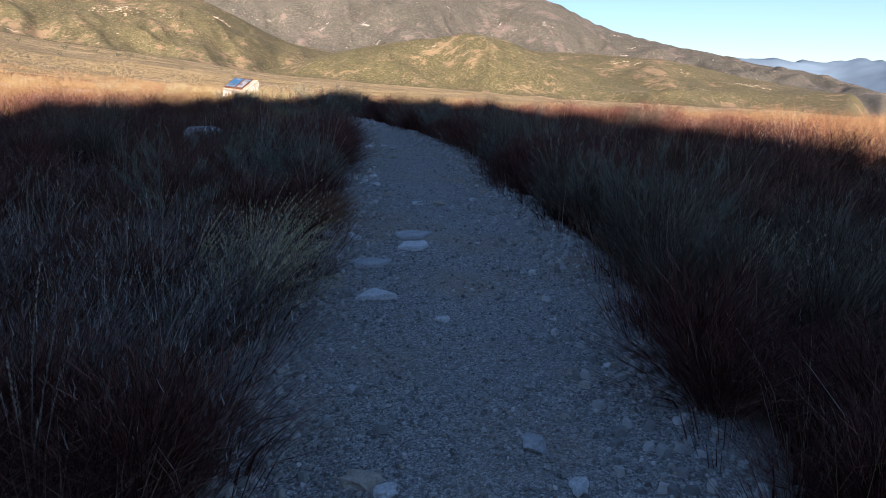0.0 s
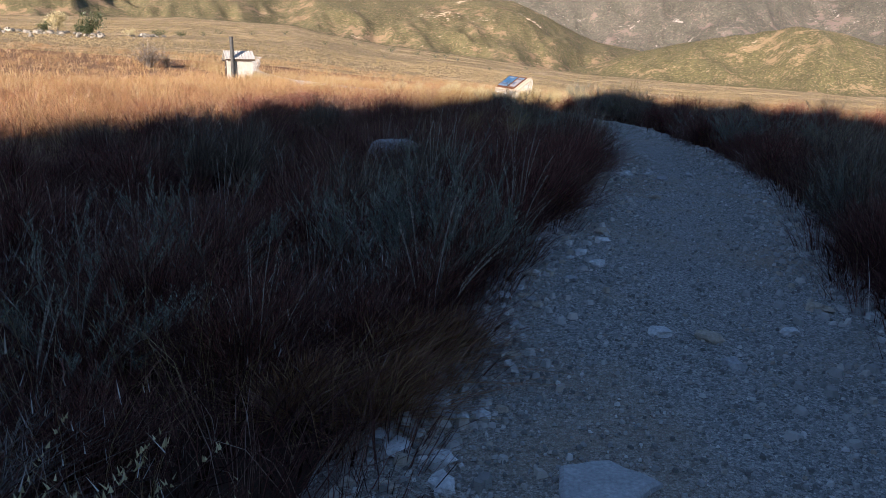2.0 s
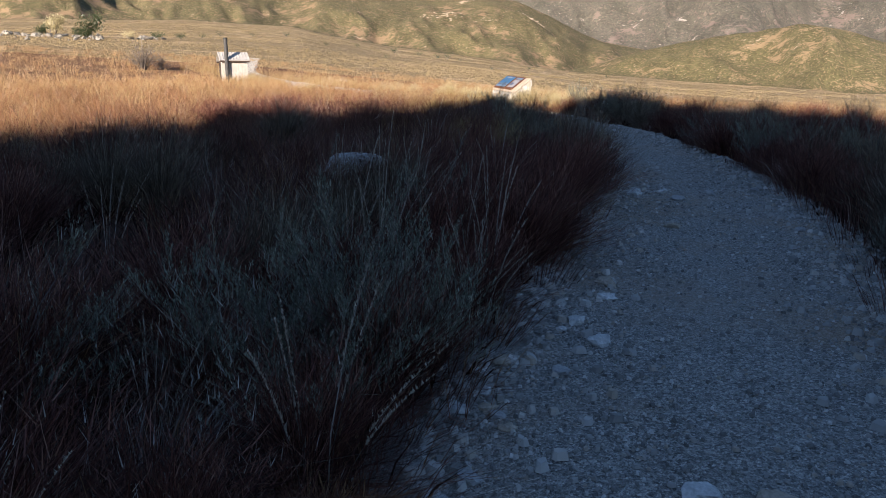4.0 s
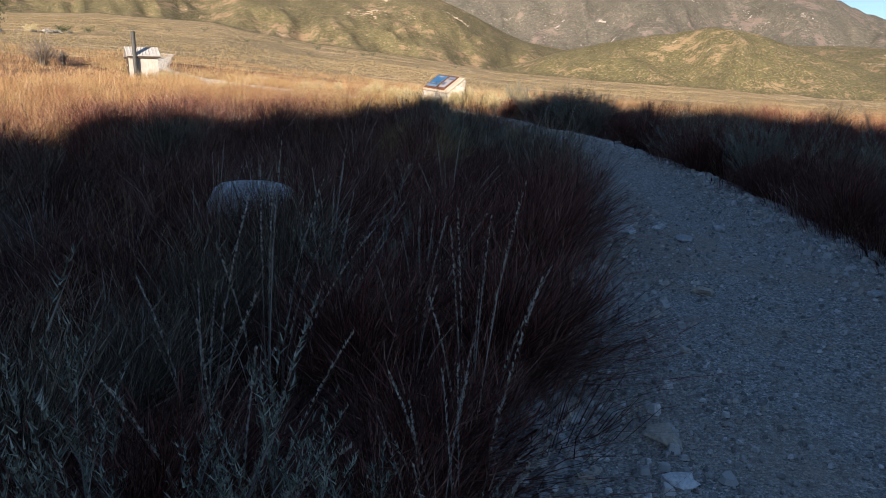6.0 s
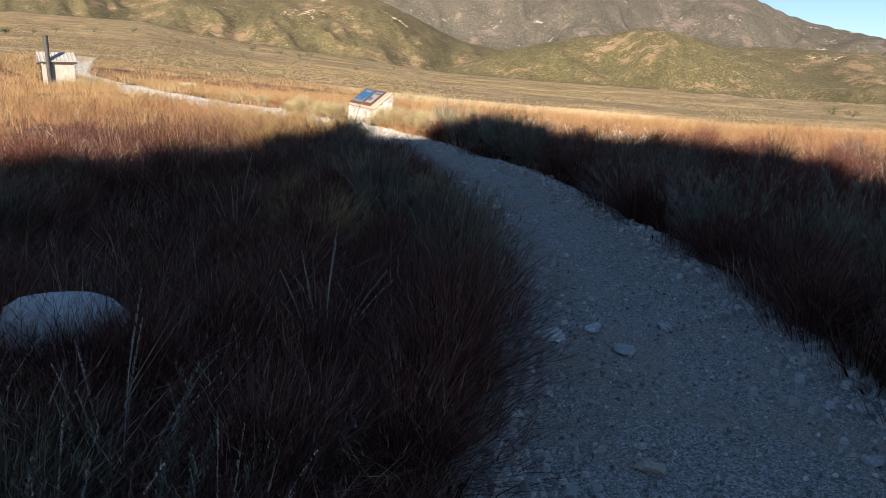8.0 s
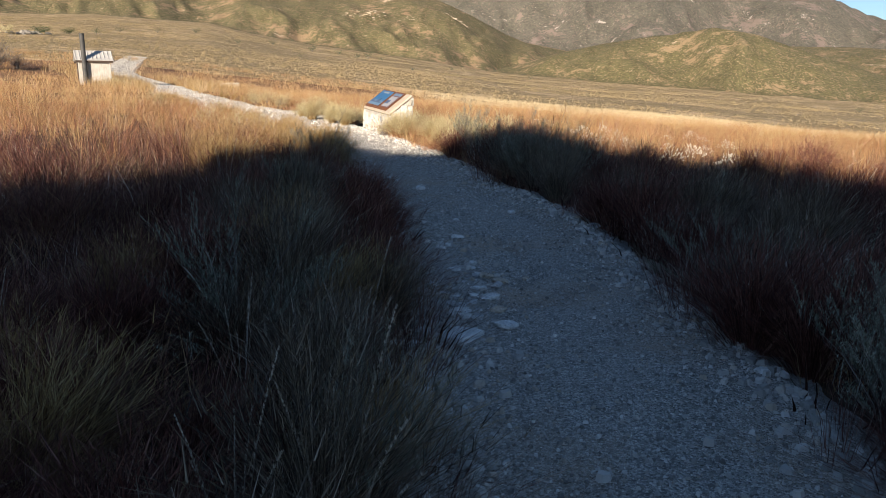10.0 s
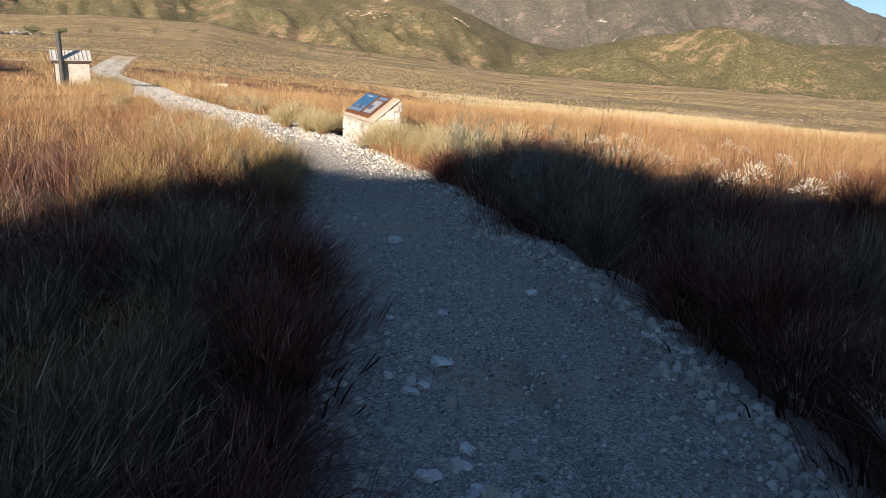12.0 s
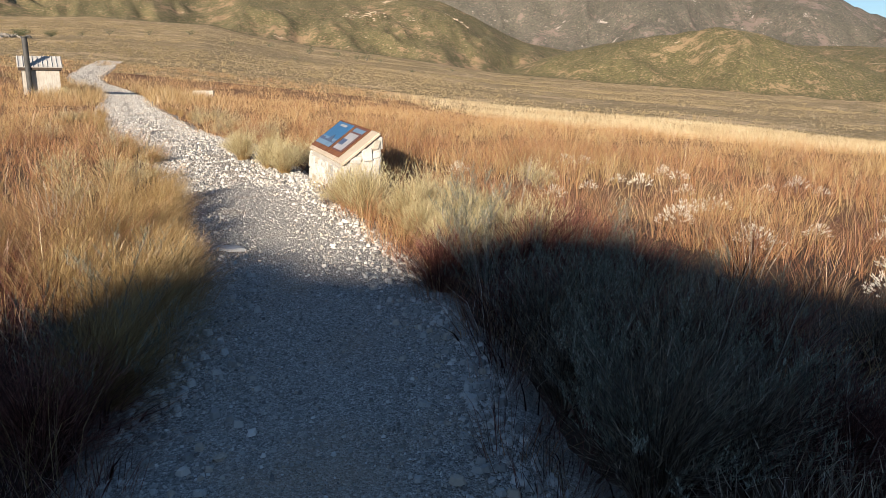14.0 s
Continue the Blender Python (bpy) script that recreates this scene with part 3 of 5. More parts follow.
# ---- grass ----
def blades(roots, height, lean, width, face, segs=2):
    """Tapered bent blades: roots (n, 3), height, lean (n, 2) at the tip as a share of the height, width, facing angle."""
    n = len(roots)
    V, T = [], []
    side = np.stack([np.cos(face), np.sin(face), 0 * face], 1)
    for k in range(segs):
        t = k / segs
        mid = roots + np.concatenate([lean * (t**1.8 * height)[:, None], (height * (t - 0.18 * t * t * np.hypot(*lean.T)))[:, None]], 1)
        w = (width * (1 - 0.75 * t) * 0.5)[:, None]
        V += [mid - side * w, mid + side * w]
    V.append(roots + np.concatenate([lean * height[:, None], (height * (1 - 0.18 * np.hypot(*lean.T)))[:, None]], 1))
    per = 2 * segs + 1
    V = np.stack(V, 1).reshape(-1, 3)
    for k in range(segs - 1):
        T += [(2 * k, 2 * k + 1, 2 * k + 3), (2 * k, 2 * k + 3, 2 * k + 2)]
    T.append((2 * segs - 2, 2 * segs - 1, 2 * segs))
    T = (np.array(T)[None] + (np.arange(n) * per)[:, None, None]).reshape(-1, 3)
    return V, T


WAY = np.array([(0, 0), (0, 3.3), (-0.3, 5.6), (-1.3, 7.6), (-1.6, 8.5), (-1.7, 10.4), (-2.1, 14.1), (-2.6, 15.7), (-3.7, 18.8), (-4.5, 21.1)])
WAY = np.concatenate([np.linspace(a, b, 12) for a, b in zip(WAY[:-1], WAY[1:])])


def off_way(x, y):
    d = (x[:, None] - WAY[None, :, 0]) ** 2 + (y[:, None] - WAY[None, :, 1]) ** 2
    return np.sqrt(d.min(1))


def field(name, label, mat, lo, hi, per_m2, tall, width, pick, seed, segs=2, tuft=7, spread=0.10, bend=0.35, gap=0.0, sweep=0.0, reach=(-38, 66), cell=0.62, even=0.0):
    """Grass on the ground between lo and hi metres from the walk, in tufts; pick(x, y) is the share that grows there."""
    rng = np.random.default_rng(seed)
    x0, x1, y0, y1 = WAY[:, 0].min() - hi, WAY[:, 0].max() + hi, WAY[:, 1].min() - min(hi, 6), WAY[:, 1].max() + hi
    count = int((x1 - x0) * (y1 - y0) * per_m2 / tuft)
    x, y = rng.uniform(x0, x1, count), rng.uniform(y0, y1, count)
    yaw0 = np.degrees(np.arctan2(-(x - 0), y + 4.0))
    yaw1 = np.degrees(np.arctan2(-(x + 4.5), y - 20.0))
    keep = (yaw0 > reach[0]) & ((np.degrees(np.arctan2(-(x + 1.5), y - 5.0)) < 70) | (np.hypot(x, y - 5) < 9) | (np.hypot(x + 3, y - 14) < 8))
    x, y = x[keep], y[keep]
    d = np.concatenate([off_way(x[k : k + 40000], y[k : k + 40000]) for k in range(0, len(x), 40000)])
    clump = np.maximum(even, smooth(0.36, 0.50, fbm(x / cell, y / cell, 2, 81)))
    keep = (d >= lo) & (d < hi) & (rng.random(len(x)) < pick(x, y) * (0.12 + 0.88 * clump))
    x, y = x[keep], y[keep]
    p = off_path(x, y)
    keep = p > half_width(x, y) + gap + rng.uniform(0, 0.22, len(x)) ** 1.5
    keep &= np.hypot(x + 10.8, y - 32.6) > 0.75
    x, y, p = x[keep], y[keep], p[keep]
    x, y, p = np.repeat(x, tuft), np.repeat(y, tuft), np.repeat(p, tuft)
    grow = np.repeat(rng.uniform(0.72, 1.15, len(x) // tuft), tuft)
    n = len(x)
    a = rng.uniform(0, 6.283, n)
    ro = spread * np.sqrt(rng.random(n))
    rx, ry = x + ro * np.cos(a), y + ro * np.sin(a)
    out = bend * (0.12 + 0.88 * (ro / spread)) * rng.uniform(0.6, 1.2, n)
    sway = np.repeat(rng.normal(0, 0.16, (n // tuft, 2)), tuft, 0)
    lean = np.stack([np.cos(a) * out + 0.11 + 0.5 * (fbm(rx / 1.1, ry / 1.1, 2, 29) - 0.5) + sway[:, 0], np.sin(a) * out + sway[:, 1] + 0.04 + 0.7 * (fbm(rx / 1.1, ry / 1.1, 2, 39) - 0.5)], 1)
    lean[:, 0] += sweep * smooth(13, 5, ry) * np.where(rx < -0.3, 1.0, -0.35)
    h = tall * grow * rng.uniform(0.55, 1.1, n) * (0.30 + 0.5 * fbm(rx / 2.4, ry / 2.4, 3, 9) + 0.9 * fbm(rx / cell, ry / cell, 2, 81)) * (0.72 + 0.28 * smooth(1.1, 2.0, p))
    roots = np.stack([rx, ry, gz(rx, ry) - 0.02], 1)
    V, T = blades(roots, h, lean, width * rng.uniform(0.6, 1.4, n), rng.uniform(0, 3.14, n), segs)
    return tagged(new(name, tri_mesh(name, V, T, mat)), label, "grass", kind="stuff")


def shaded_stand(x, y):
    """Where shade-darkened broom brush grows: the strips along the path up to the bend."""
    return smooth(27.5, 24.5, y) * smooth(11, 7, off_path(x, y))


def red_share(x, y):
    far = (x + 10) * 0.67 + (y - 31) * 0.74
    return (0.35 + 0.65 * smooth(0.40, 0.58, fbm(x / 3.0, y / 3.0, 3, 61))) * (1 - 0.85 * shaded_stand(x, y)) * (1 - 0.95 * smooth(24, 38, far))


def straw_share(x, y):
    return (0.10 + 0.9 * smooth(0.50, 0.66, fbm(x / 3.6, y / 3.6, 3, 71))) * (1 - 0.6 * shaded_stand(x, y))


def rim_straw(x, y):
    """Straw grass that stands thick along the lit left rim of the path and far out on the bench's edge."""
    left = smooth(24, 26.5, y) * smooth(3.4, 2.0, off_path(x, y)) * smooth(31.5, 27.5, y) * (x < np.interp(y, LINE[:, 1], LINE[:, 0]))
    return np.clip(left, 0, 1)


def bench(x, y):
    return smooth(26, 40, (x + 10) * 0.67 + (y - 31) * 0.74) * smooth(-60, -20, x + 0 * y)


field("brush", "dense maroon broom, darkened for shade, beside the footpath", M_SHADEBROOM, 0.0, 4.5, 900, 0.66, 0.0042, shaded_stand, 100, tuft=64, bend=1.1, spread=0.22, sweep=0.30, cell=0.8)
field("brush", "dense maroon broom, darkened for shade, beside the footpath", M_SHADEBROOM, 4.5, 11, 420, 0.72, 0.0058, shaded_stand, 99, tuft=46, bend=1.05, spread=0.22, sweep=0.2, cell=0.9)
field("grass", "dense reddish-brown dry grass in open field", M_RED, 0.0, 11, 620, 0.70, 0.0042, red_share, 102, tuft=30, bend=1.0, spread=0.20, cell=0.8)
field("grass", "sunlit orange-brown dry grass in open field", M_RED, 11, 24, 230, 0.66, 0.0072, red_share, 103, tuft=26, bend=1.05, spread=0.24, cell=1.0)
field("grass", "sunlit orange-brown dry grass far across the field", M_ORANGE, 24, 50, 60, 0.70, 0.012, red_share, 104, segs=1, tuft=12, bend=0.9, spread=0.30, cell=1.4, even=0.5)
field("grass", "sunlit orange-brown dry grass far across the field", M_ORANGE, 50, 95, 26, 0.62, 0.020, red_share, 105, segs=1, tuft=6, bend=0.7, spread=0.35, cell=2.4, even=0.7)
field("undergrowth", "near-black blades that fill in the shade below the brush", M_UNDERSHADE, 0.0, 6.0, 110, 0.34, 0.018, shaded_stand, 120, tuft=8, bend=1.2, spread=0.2, even=0.8, gap=0.1)
field("grass", "pale straw-coloured dry grass mixed into the field", M_STRAW, 0.0, 11, 110, 0.86, 0.0032, straw_share, 111, bend=0.95, tuft=22, spread=0.14)
field("grass", "pale straw-coloured dry grass mixed into the field", M_STRAW, 11, 30, 75, 0.74, 0.0072, straw_share, 112, bend=0.9, tuft=18, spread=0.18, cell=0.9)
field("grass", "golden straw grass thick along the path's rim", M_STRAW, 2.0, 24, 560, 0.84, 0.0046, rim_straw, 113, tuft=50, spread=0.20, bend=1.15)
field("grass", "bleached straw grass along the edge of the bench", M_PALE, 20, 95, 34, 0.52, 0.030, bench, 114, segs=1, tuft=5, spread=0.3, cell=3.0, even=0.9)


def far_rim(x, y):
    """Tall straw grass that screens the far stretch of the path."""
    return smooth(50, 54, y) * smooth(76, 70, y) * smooth(7, 4, off_path(x, y)) * smooth(-30, -36, x)


field("grass", "tall golden straw grass beside the far stretch of path", M_STRAW, 24, 95, 44, 0.95, 0.018, far_rim, 116, segs=1, tuft=9, spread=0.25, bend=0.6, even=0.9)


def by_boulder(x, y):
    return 1.0 * (np.hypot(x + 4.62, y - 12.7) < 0.55)


field("brush", "maroon broom, darkened for shade, before the white boulder", M_SHADEBROOM, 0.0, 8, 2400, 0.74, 0.0036, by_boulder, 115, tuft=20, bend=0.7, even=1.0)

# ---- stone pedestal with two picture panels ----
def stained(name, stops, rust, amount, scale=3.0, rough=0.85):
    mat, nt, bsdf = material(name, rough)
    a, b, c = noise_node(nt, scale, 5), noise_node(nt, 45, 3), noise_node(nt, scale * 1.7, 6, rough=0.7)
    col = mixed(nt, 1.0, ramp(nt, a, stops), ramp(nt, b, [(0.3, (0.8, 0.8, 0.8)), (0.7, (1.1, 1.1, 1.1))]), "MULTIPLY")
    col = mixed(nt, ramp(nt, c, [(amount, (0, 0, 0)), (amount + 0.13, (0.85, 0.85, 0.85))]), col, rust)
    nt.links.new(col, bsdf.inputs["Base Color"])
    bump(nt, bsdf, b, 0.35, 0.004)
    return mat


M_SLAB = stained("cream cast slab", [(0.3, (0.43, 0.36, 0.28)), (0.7, (0.55, 0.47, 0.38))], (0.40, 0.21, 0.09), 0.58)
M_MORTAR = speckled("pale mortar", [(0.3, (0.40, 0.375, 0.335)), (0.7, (0.53, 0.50, 0.455))], 5, 50, 0.95, 0.5, 0.006)
M_RUST = stained("rusted steel frame", [(0.3, (0.13, 0.055, 0.03)), (0.7, (0.21, 0.09, 0.045))], (0.40, 0.20, 0.08), 0.62, 6.0, 0.7)
M_WHITESTONE = [stained("white rubble stone", [(0.3, (0.46, 0.445, 0.42)), (0.7, (0.64, 0.625, 0.595))], (0.50, 0.40, 0.26), 0.60), stained("cream rubble stone", [(0.3, (0.40, 0.36, 0.30)), (0.7, (0.53, 0.49, 0.42))], (0.44, 0.31, 0.17), 0.56), speckled("blue-grey rubble stone", [(0.3, (0.24, 0.25, 0.26)), (0.7, (0.37, 0.38, 0.385))], 4, 40, 0.9, 0.4, 0.006)]


def plain(name, color, rough=0.5):
    mat, nt, bsdf = material(name, rough)
    bsdf.inputs["Base Color"].default_value = (*color, 1)
    tone = ramp(nt, noise_node(nt, 9, 4), [(0.3, tuple(0.86 * c for c in color)), (0.7, tuple(min(1, 1.08 * c) for c in color))])
    nt.links.new(tone, bsdf.inputs["Base Color"])
    return mat


M_PIC_SKY, M_PIC_PALE, M_PIC_HILL, M_PIC_DARK, M_PIC_BAR = plain("printed blue sky", (0.04, 0.13, 0.27), 0.3), plain("printed pale blue", (0.14, 0.22, 0.32), 0.3), plain("printed blue hills", (0.07, 0.095, 0.16), 0.3), plain("printed brown margin", (0.13, 0.06, 0.045), 0.35), plain("printed white bars", (0.33, 0.33, 0.35), 0.4)

PED_TURN = -43.7
PED = (-10.8, 32.6)
base_z = float(gz(*PED))
pedestal = thing("information_pedestal", pose(PED[0], PED[1], base_z - 0.06, 0, 0, PED_TURN) @ pose(0, 0, 0, 0, 4.0, 0), "squat white rubble-stone pedestal with a sloping slab of picture panels", "pedestal")
W, D, HF, HB = 1.90, 0.70, 0.52, 1.04
bm = bmesh.new()
prof = [(-D / 2, 0), (D / 2, 0), (D / 2, HB), (-D / 2, HF)]
vs = [[bm.verts.new((sx * W / 2, y, z)) for y, z in prof] for sx in (-1, 1)]
bm.faces.new(vs[0][::-1]), bm.faces.new(vs[1])
for k in range(4):
    bm.faces.new((vs[0][k], vs[0][(k + 1) % 4], vs[1][(k + 1) % 4], vs[1][k]))
bmesh.ops.recalc_face_normals(bm, faces=bm.faces)
part("core", bm, M_MORTAR, pedestal, "pale mortar core between the stones")


def rubble(parent, face, rng):
    """Irregular upright stones set proud on one face: front, back, left or right."""
    wide = W if face in ("front", "back") else D
    u = -wide / 2
    while u < wide / 2 - 0.04:
        w = min(rng.uniform(0.11, 0.25), wide / 2 - u)
        if wide / 2 - u - w < 0.08:
            w = wide / 2 - u
        mid = u + w / 2
        top = {"front": HF, "back": HB}.get(face, HF + (mid / D + 0.5) * (HB - HF)) - 0.005
        z = -0.03
        while z < top - 0.04:
            h = rng.uniform(0.13, 0.34)
            if top - z - h < 0.09:
                h = top - z
            bm = bmesh.new()
            box(bm, (w - 0.012, 0.06 + rng.uniform(-0.02, 0.02), h - 0.012), None, 0.018)
            skew = rng.uniform(-0.30, 0.30)
            for v in bm.verts:
                v.co += Vector((skew * v.co.z + rng.uniform(-0.016, 0.016), rng.uniform(-0.012, 0.012), rng.uniform(-0.018, 0.018)))
            m = {"front": pose(mid, -D / 2, z + h / 2), "back": pose(mid, D / 2, z + h / 2), "left": pose(-W / 2, mid, z + h / 2, 0, 0, 90), "right": pose(W / 2, mid, z + h / 2, 0, 0, 90)}[face]
            st = part("stone", bm, M_WHITESTONE[rng.choice([0, 0, 0, 0, 0, 1, 1, 2] if face == "front" else [0, 0, 0, 0, 0, 1])], parent)
            st.matrix_basis = m
            z += h
        u += w


prng = random.Random(5)
for face in ("front", "left", "right", "back"):
    rubble(pedestal, face, prng)
tilt = math.degrees(math.atan2(HB - HF, D))
bm = bmesh.new()
box(bm, (2.0, 0.83, 0.055), None, 0.014)
slab = part("slab", bm, M_SLAB, pedestal, "tan cast slab stained with rust")
slab.matrix_basis = pose(0, 0, (HF + HB) / 2 + 0.062, tilt, 0, 0)


def flat(name, pts, z, mat, parent, label="", thick=0.006):
    bm = bmesh.new()
    lo = [bm.verts.new((x, y, z)) for x, y in pts]
    hi = [bm.verts.new((x, y, z + thick)) for x, y in pts]
    bm.faces.new(lo[::-1]), bm.faces.new(hi)
    for k in range(len(pts)):
        bm.faces.new((lo[k], lo[(k + 1) % len(pts)], hi[(k + 1) % len(pts)], hi[k]))
    return part(name, bm, mat, parent, label)


def rect(x0, y0, x1, y1):
    return [(x0, y0), (x1, y0), (x1, y1), (x0, y1)]


for x0, x1, big in ((-0.985, -0.05, True), (0.01, 0.66, False)):
    flat("panel_frame", rect(x0, -0.345, x1, 0.395), 0.0375, M_RUST, slab, "rust-brown steel panel frame", 0.012)
    a, b, c, d = x0 + 0.05, x1 - 0.05, -0.25, 0.355
    if big:
        flat("picture", rect(a, c, b, d), 0.0535, M_PIC_SKY, slab, "faded picture of blue sky over hills")
        flat("picture_band", rect(a, c, b, c + 0.20), 0.0605, M_PIC_PALE, slab, "", 0.003)
        n = 14
        top = [(a + (b - a) * k / n, c + 0.17 + 0.10 * math.sin(k * 0.9) * math.exp(-((k - 9) / 4) ** 2) + 0.02 * math.sin(k * 2.3)) for k in range(n + 1)]
        flat("picture_hills", [(a, c + 0.10), *[(b, c + 0.10)], *top[::-1]], 0.0645, M_PIC_HILL, slab, "", 0.003)
        flat("title_bar", rect(a + 0.24, d - 0.10, a + 0.60, d - 0.05), 0.0605, M_PIC_BAR, slab, "", 0.003)
    else:
        flat("picture", rect(a, c, b, d), 0.0535, M_PIC_DARK, slab, "faded picture panel with white and dark blocks")
        flat("picture_photo", rect(a + 0.02, c + 0.03, b - 0.08, c + 0.44), 0.0605, M_PIC_BAR, slab, "", 0.003)
        flat("picture_block", rect(a + 0.03, c + 0.14, a + 0.26, c + 0.28), 0.0645, M_PIC_HILL, slab, "", 0.003)
        flat("picture_band", rect(a + 0.02, c + 0.48, b - 0.02, c + 0.57), 0.0605, M_PIC_PALE, slab, "", 0.003)

# ---- toilet hut ----
M_WALL, nt, bsdf = material("weathered concrete wall", 0.9)
col = ramp(nt, noise_node(nt, 2.2, 5), [(0.3, (0.40, 0.375, 0.34)), (0.7, (0.52, 0.49, 0.45))])
streak = nt.nodes.new("ShaderNodeTexNoise")
mp = nt.nodes.new("ShaderNodeMapping")
mp.inputs["Scale"].default_value = (7, 7, 0.5)
tc = nt.nodes.new("ShaderNodeTexCoord")
nt.links.new(tc.outputs["Object"], mp.inputs[0]), nt.links.new(mp.outputs[0], streak.inputs[0])
col = mixed(nt, 1.0, col, ramp(nt, streak.outputs[0], [(0.3, (0.78, 0.77, 0.74)), (0.65, (1.05, 1.05, 1.05))]), "MULTIPLY")
nt.links.new(col, bsdf.inputs["Base Color"])
M_ROOF = speckled("pale ribbed roof metal", [(0.3, (0.46, 0.44, 0.42)), (0.7, (0.58, 0.56, 0.53))], 1.5, 25, 0.6, 0.1, 0.003)
M_PIPE = speckled("dark grey vent pipe", [(0.3, (0.05, 0.05, 0.05)), (0.7, (0.09, 0.088, 0.085))], 3, 30, 0.55, 0.1, 0.002)
M_DARK = speckled("dark brown door paint", [(0.3, (0.05, 0.035, 0.028)), (0.7, (0.09, 0.065, 0.05))], 3, 30, 0.6, 0.1, 0.002)
HUT = (-47.9, 58.5)
hut_z = float(gz(*HUT))
hut = thing("toilet_hut", pose(HUT[0], HUT[1], hut_z + 0.05, 0, 0, 50), "small pale concrete toilet hut with ribbed roof and dark vent pipe", "hut")
L, B, EAVE, RIDGE = 2.2, 2.15, 1.86, 0.62
bm = bmesh.new()
prof = [(-B / 2, -0.4), (B / 2, -0.4), (B / 2, EAVE), (0, EAVE + RIDGE - 0.03), (-B / 2, EAVE)]
ends = [[bm.verts.new((sx * L / 2, y, z)) for y, z in prof] for sx in (-1, 1)]
bm.faces.new(ends[0][::-1]), bm.faces.new(ends[1])
for k in range(5):
    bm.faces.new((ends[0][k], ends[0][(k + 1) % 5], ends[1][(k + 1) % 5], ends[1][k]))
bmesh.ops.recalc_face_normals(bm, faces=bm.faces)
part("wall", bm, M_WALL, hut, "streaked pale concrete wall")
run, pitch = B / 2 + 0.22, math.atan2(RIDGE, B / 2)
for side in (-1, 1):
    bm = bmesh.new()
    long = run / math.cos(pitch)
    box(bm, (2.66, long, 0.06), Matrix.Translation((0, 0, EAVE + RIDGE + 0.02)) @ Matrix.Rotation(-side * pitch, 4, "X") @ Matrix.Translation((0, side * long / 2, 0)), 0.008)
    roof = part("roof", bm, M_ROOF, hut)
    for k in range(10):
        bm = bmesh.new()
        box(bm, (0.045, long, 0.05), Matrix.Translation((-1.27 + k * 2.54 / 9, 0, EAVE + RIDGE + 0.02)) @ Matrix.Rotation(-side * pitch, 4, "X") @ Matrix.Translation((0, side * long / 2, 0.05)), 0.008)
        part("rib", bm, M_ROOF, roof)
    bm = bmesh.new()
    drop = run * math.tan(pitch)
    box(bm, (2.6, 0.04, 0.14), pose(0, side * (run - 0.06), EAVE + RIDGE - drop - 0.07))
    # the board's dark colour stands for shade below the eave
    part("fascia", bm, M_DARK, hut, "eave board darkened as the shade under the eave")
bm = bmesh.new()
box(bm, (0.05, 0.90, 1.74), pose(-L / 2 - 0.027, 0.35, 0.87), 0.006)
door = part("door", bm, M_DARK, hut, "dark painted door")
bm = bmesh.new()
tube(bm, (-L / 2 - 0.10, 0.0, 0.95), (-L / 2 - 0.10, 0.0, 1.12), 0.015, 0.015, 6)
part("handle", bm, M_ROOF, door)
bm = bmesh.new()
tube(bm, (-0.72, -B / 2 - 0.19, -0.3), (-0.72, -B / 2 - 0.19, 3.62), 0.17, 0.17, 16)
pipe = part("vent_pipe", bm, M_PIPE, hut, "tall dark grey vent pipe")
bm = bmesh.new()
tube(bm, (-0.72, -B / 2 - 0.19, 3.62), (-0.72, -B / 2 - 0.19, 3.69), 0.20, 0.20, 16)
part("cap", bm, M_PIPE, pipe)

# ---- stones that can be told apart ----
def rock(name, x, y, size, flatness, mat, label, group="", cuts=2, seed=0, sharp=0.10, sink=0.06, turn=0.0, category="stone", lift=0.0):
    rng = np.random.default_rng(seed)
    bm = bmesh.new()
    bmesh.ops.create_icosphere(bm, subdivisions=cuts, radius=0.5)
    off = rng.uniform(0, 50, 3)
    for v in bm.verts:
        n = noise.noise(Vector(v.co) * 2.3 + Vector(off)) + 0.5 * noise.noise(Vector(v.co) * 6 + Vector(off))
        v.co *= 1 + sharp * 2.2 * n
        v.co.y *= 0.72
        v.co.z *= flatness
        v.co *= size
        if v.co.z > 0.36 * flatness * size:
            v.co.z = 0.36 * flatness * size + (v.co.z - 0.36 * flatness * size) * 0.35
    me = bpy.data.meshes.new(name)
    bm.to_mesh(me)
    bm.free()
    me.materials.append(mat)
    me.polygons.foreach_set("use_smooth", np.full(len(me.polygons), cuts > 2))
    ob = new(name, me)
    ob.matrix_world = pose(x, y, float(path_height(np.array(x), np.array(y))) + size * flatness * 0.3 - sink * size + lift, 0, 0, turn)
    return tagged(ob, label, category, group)


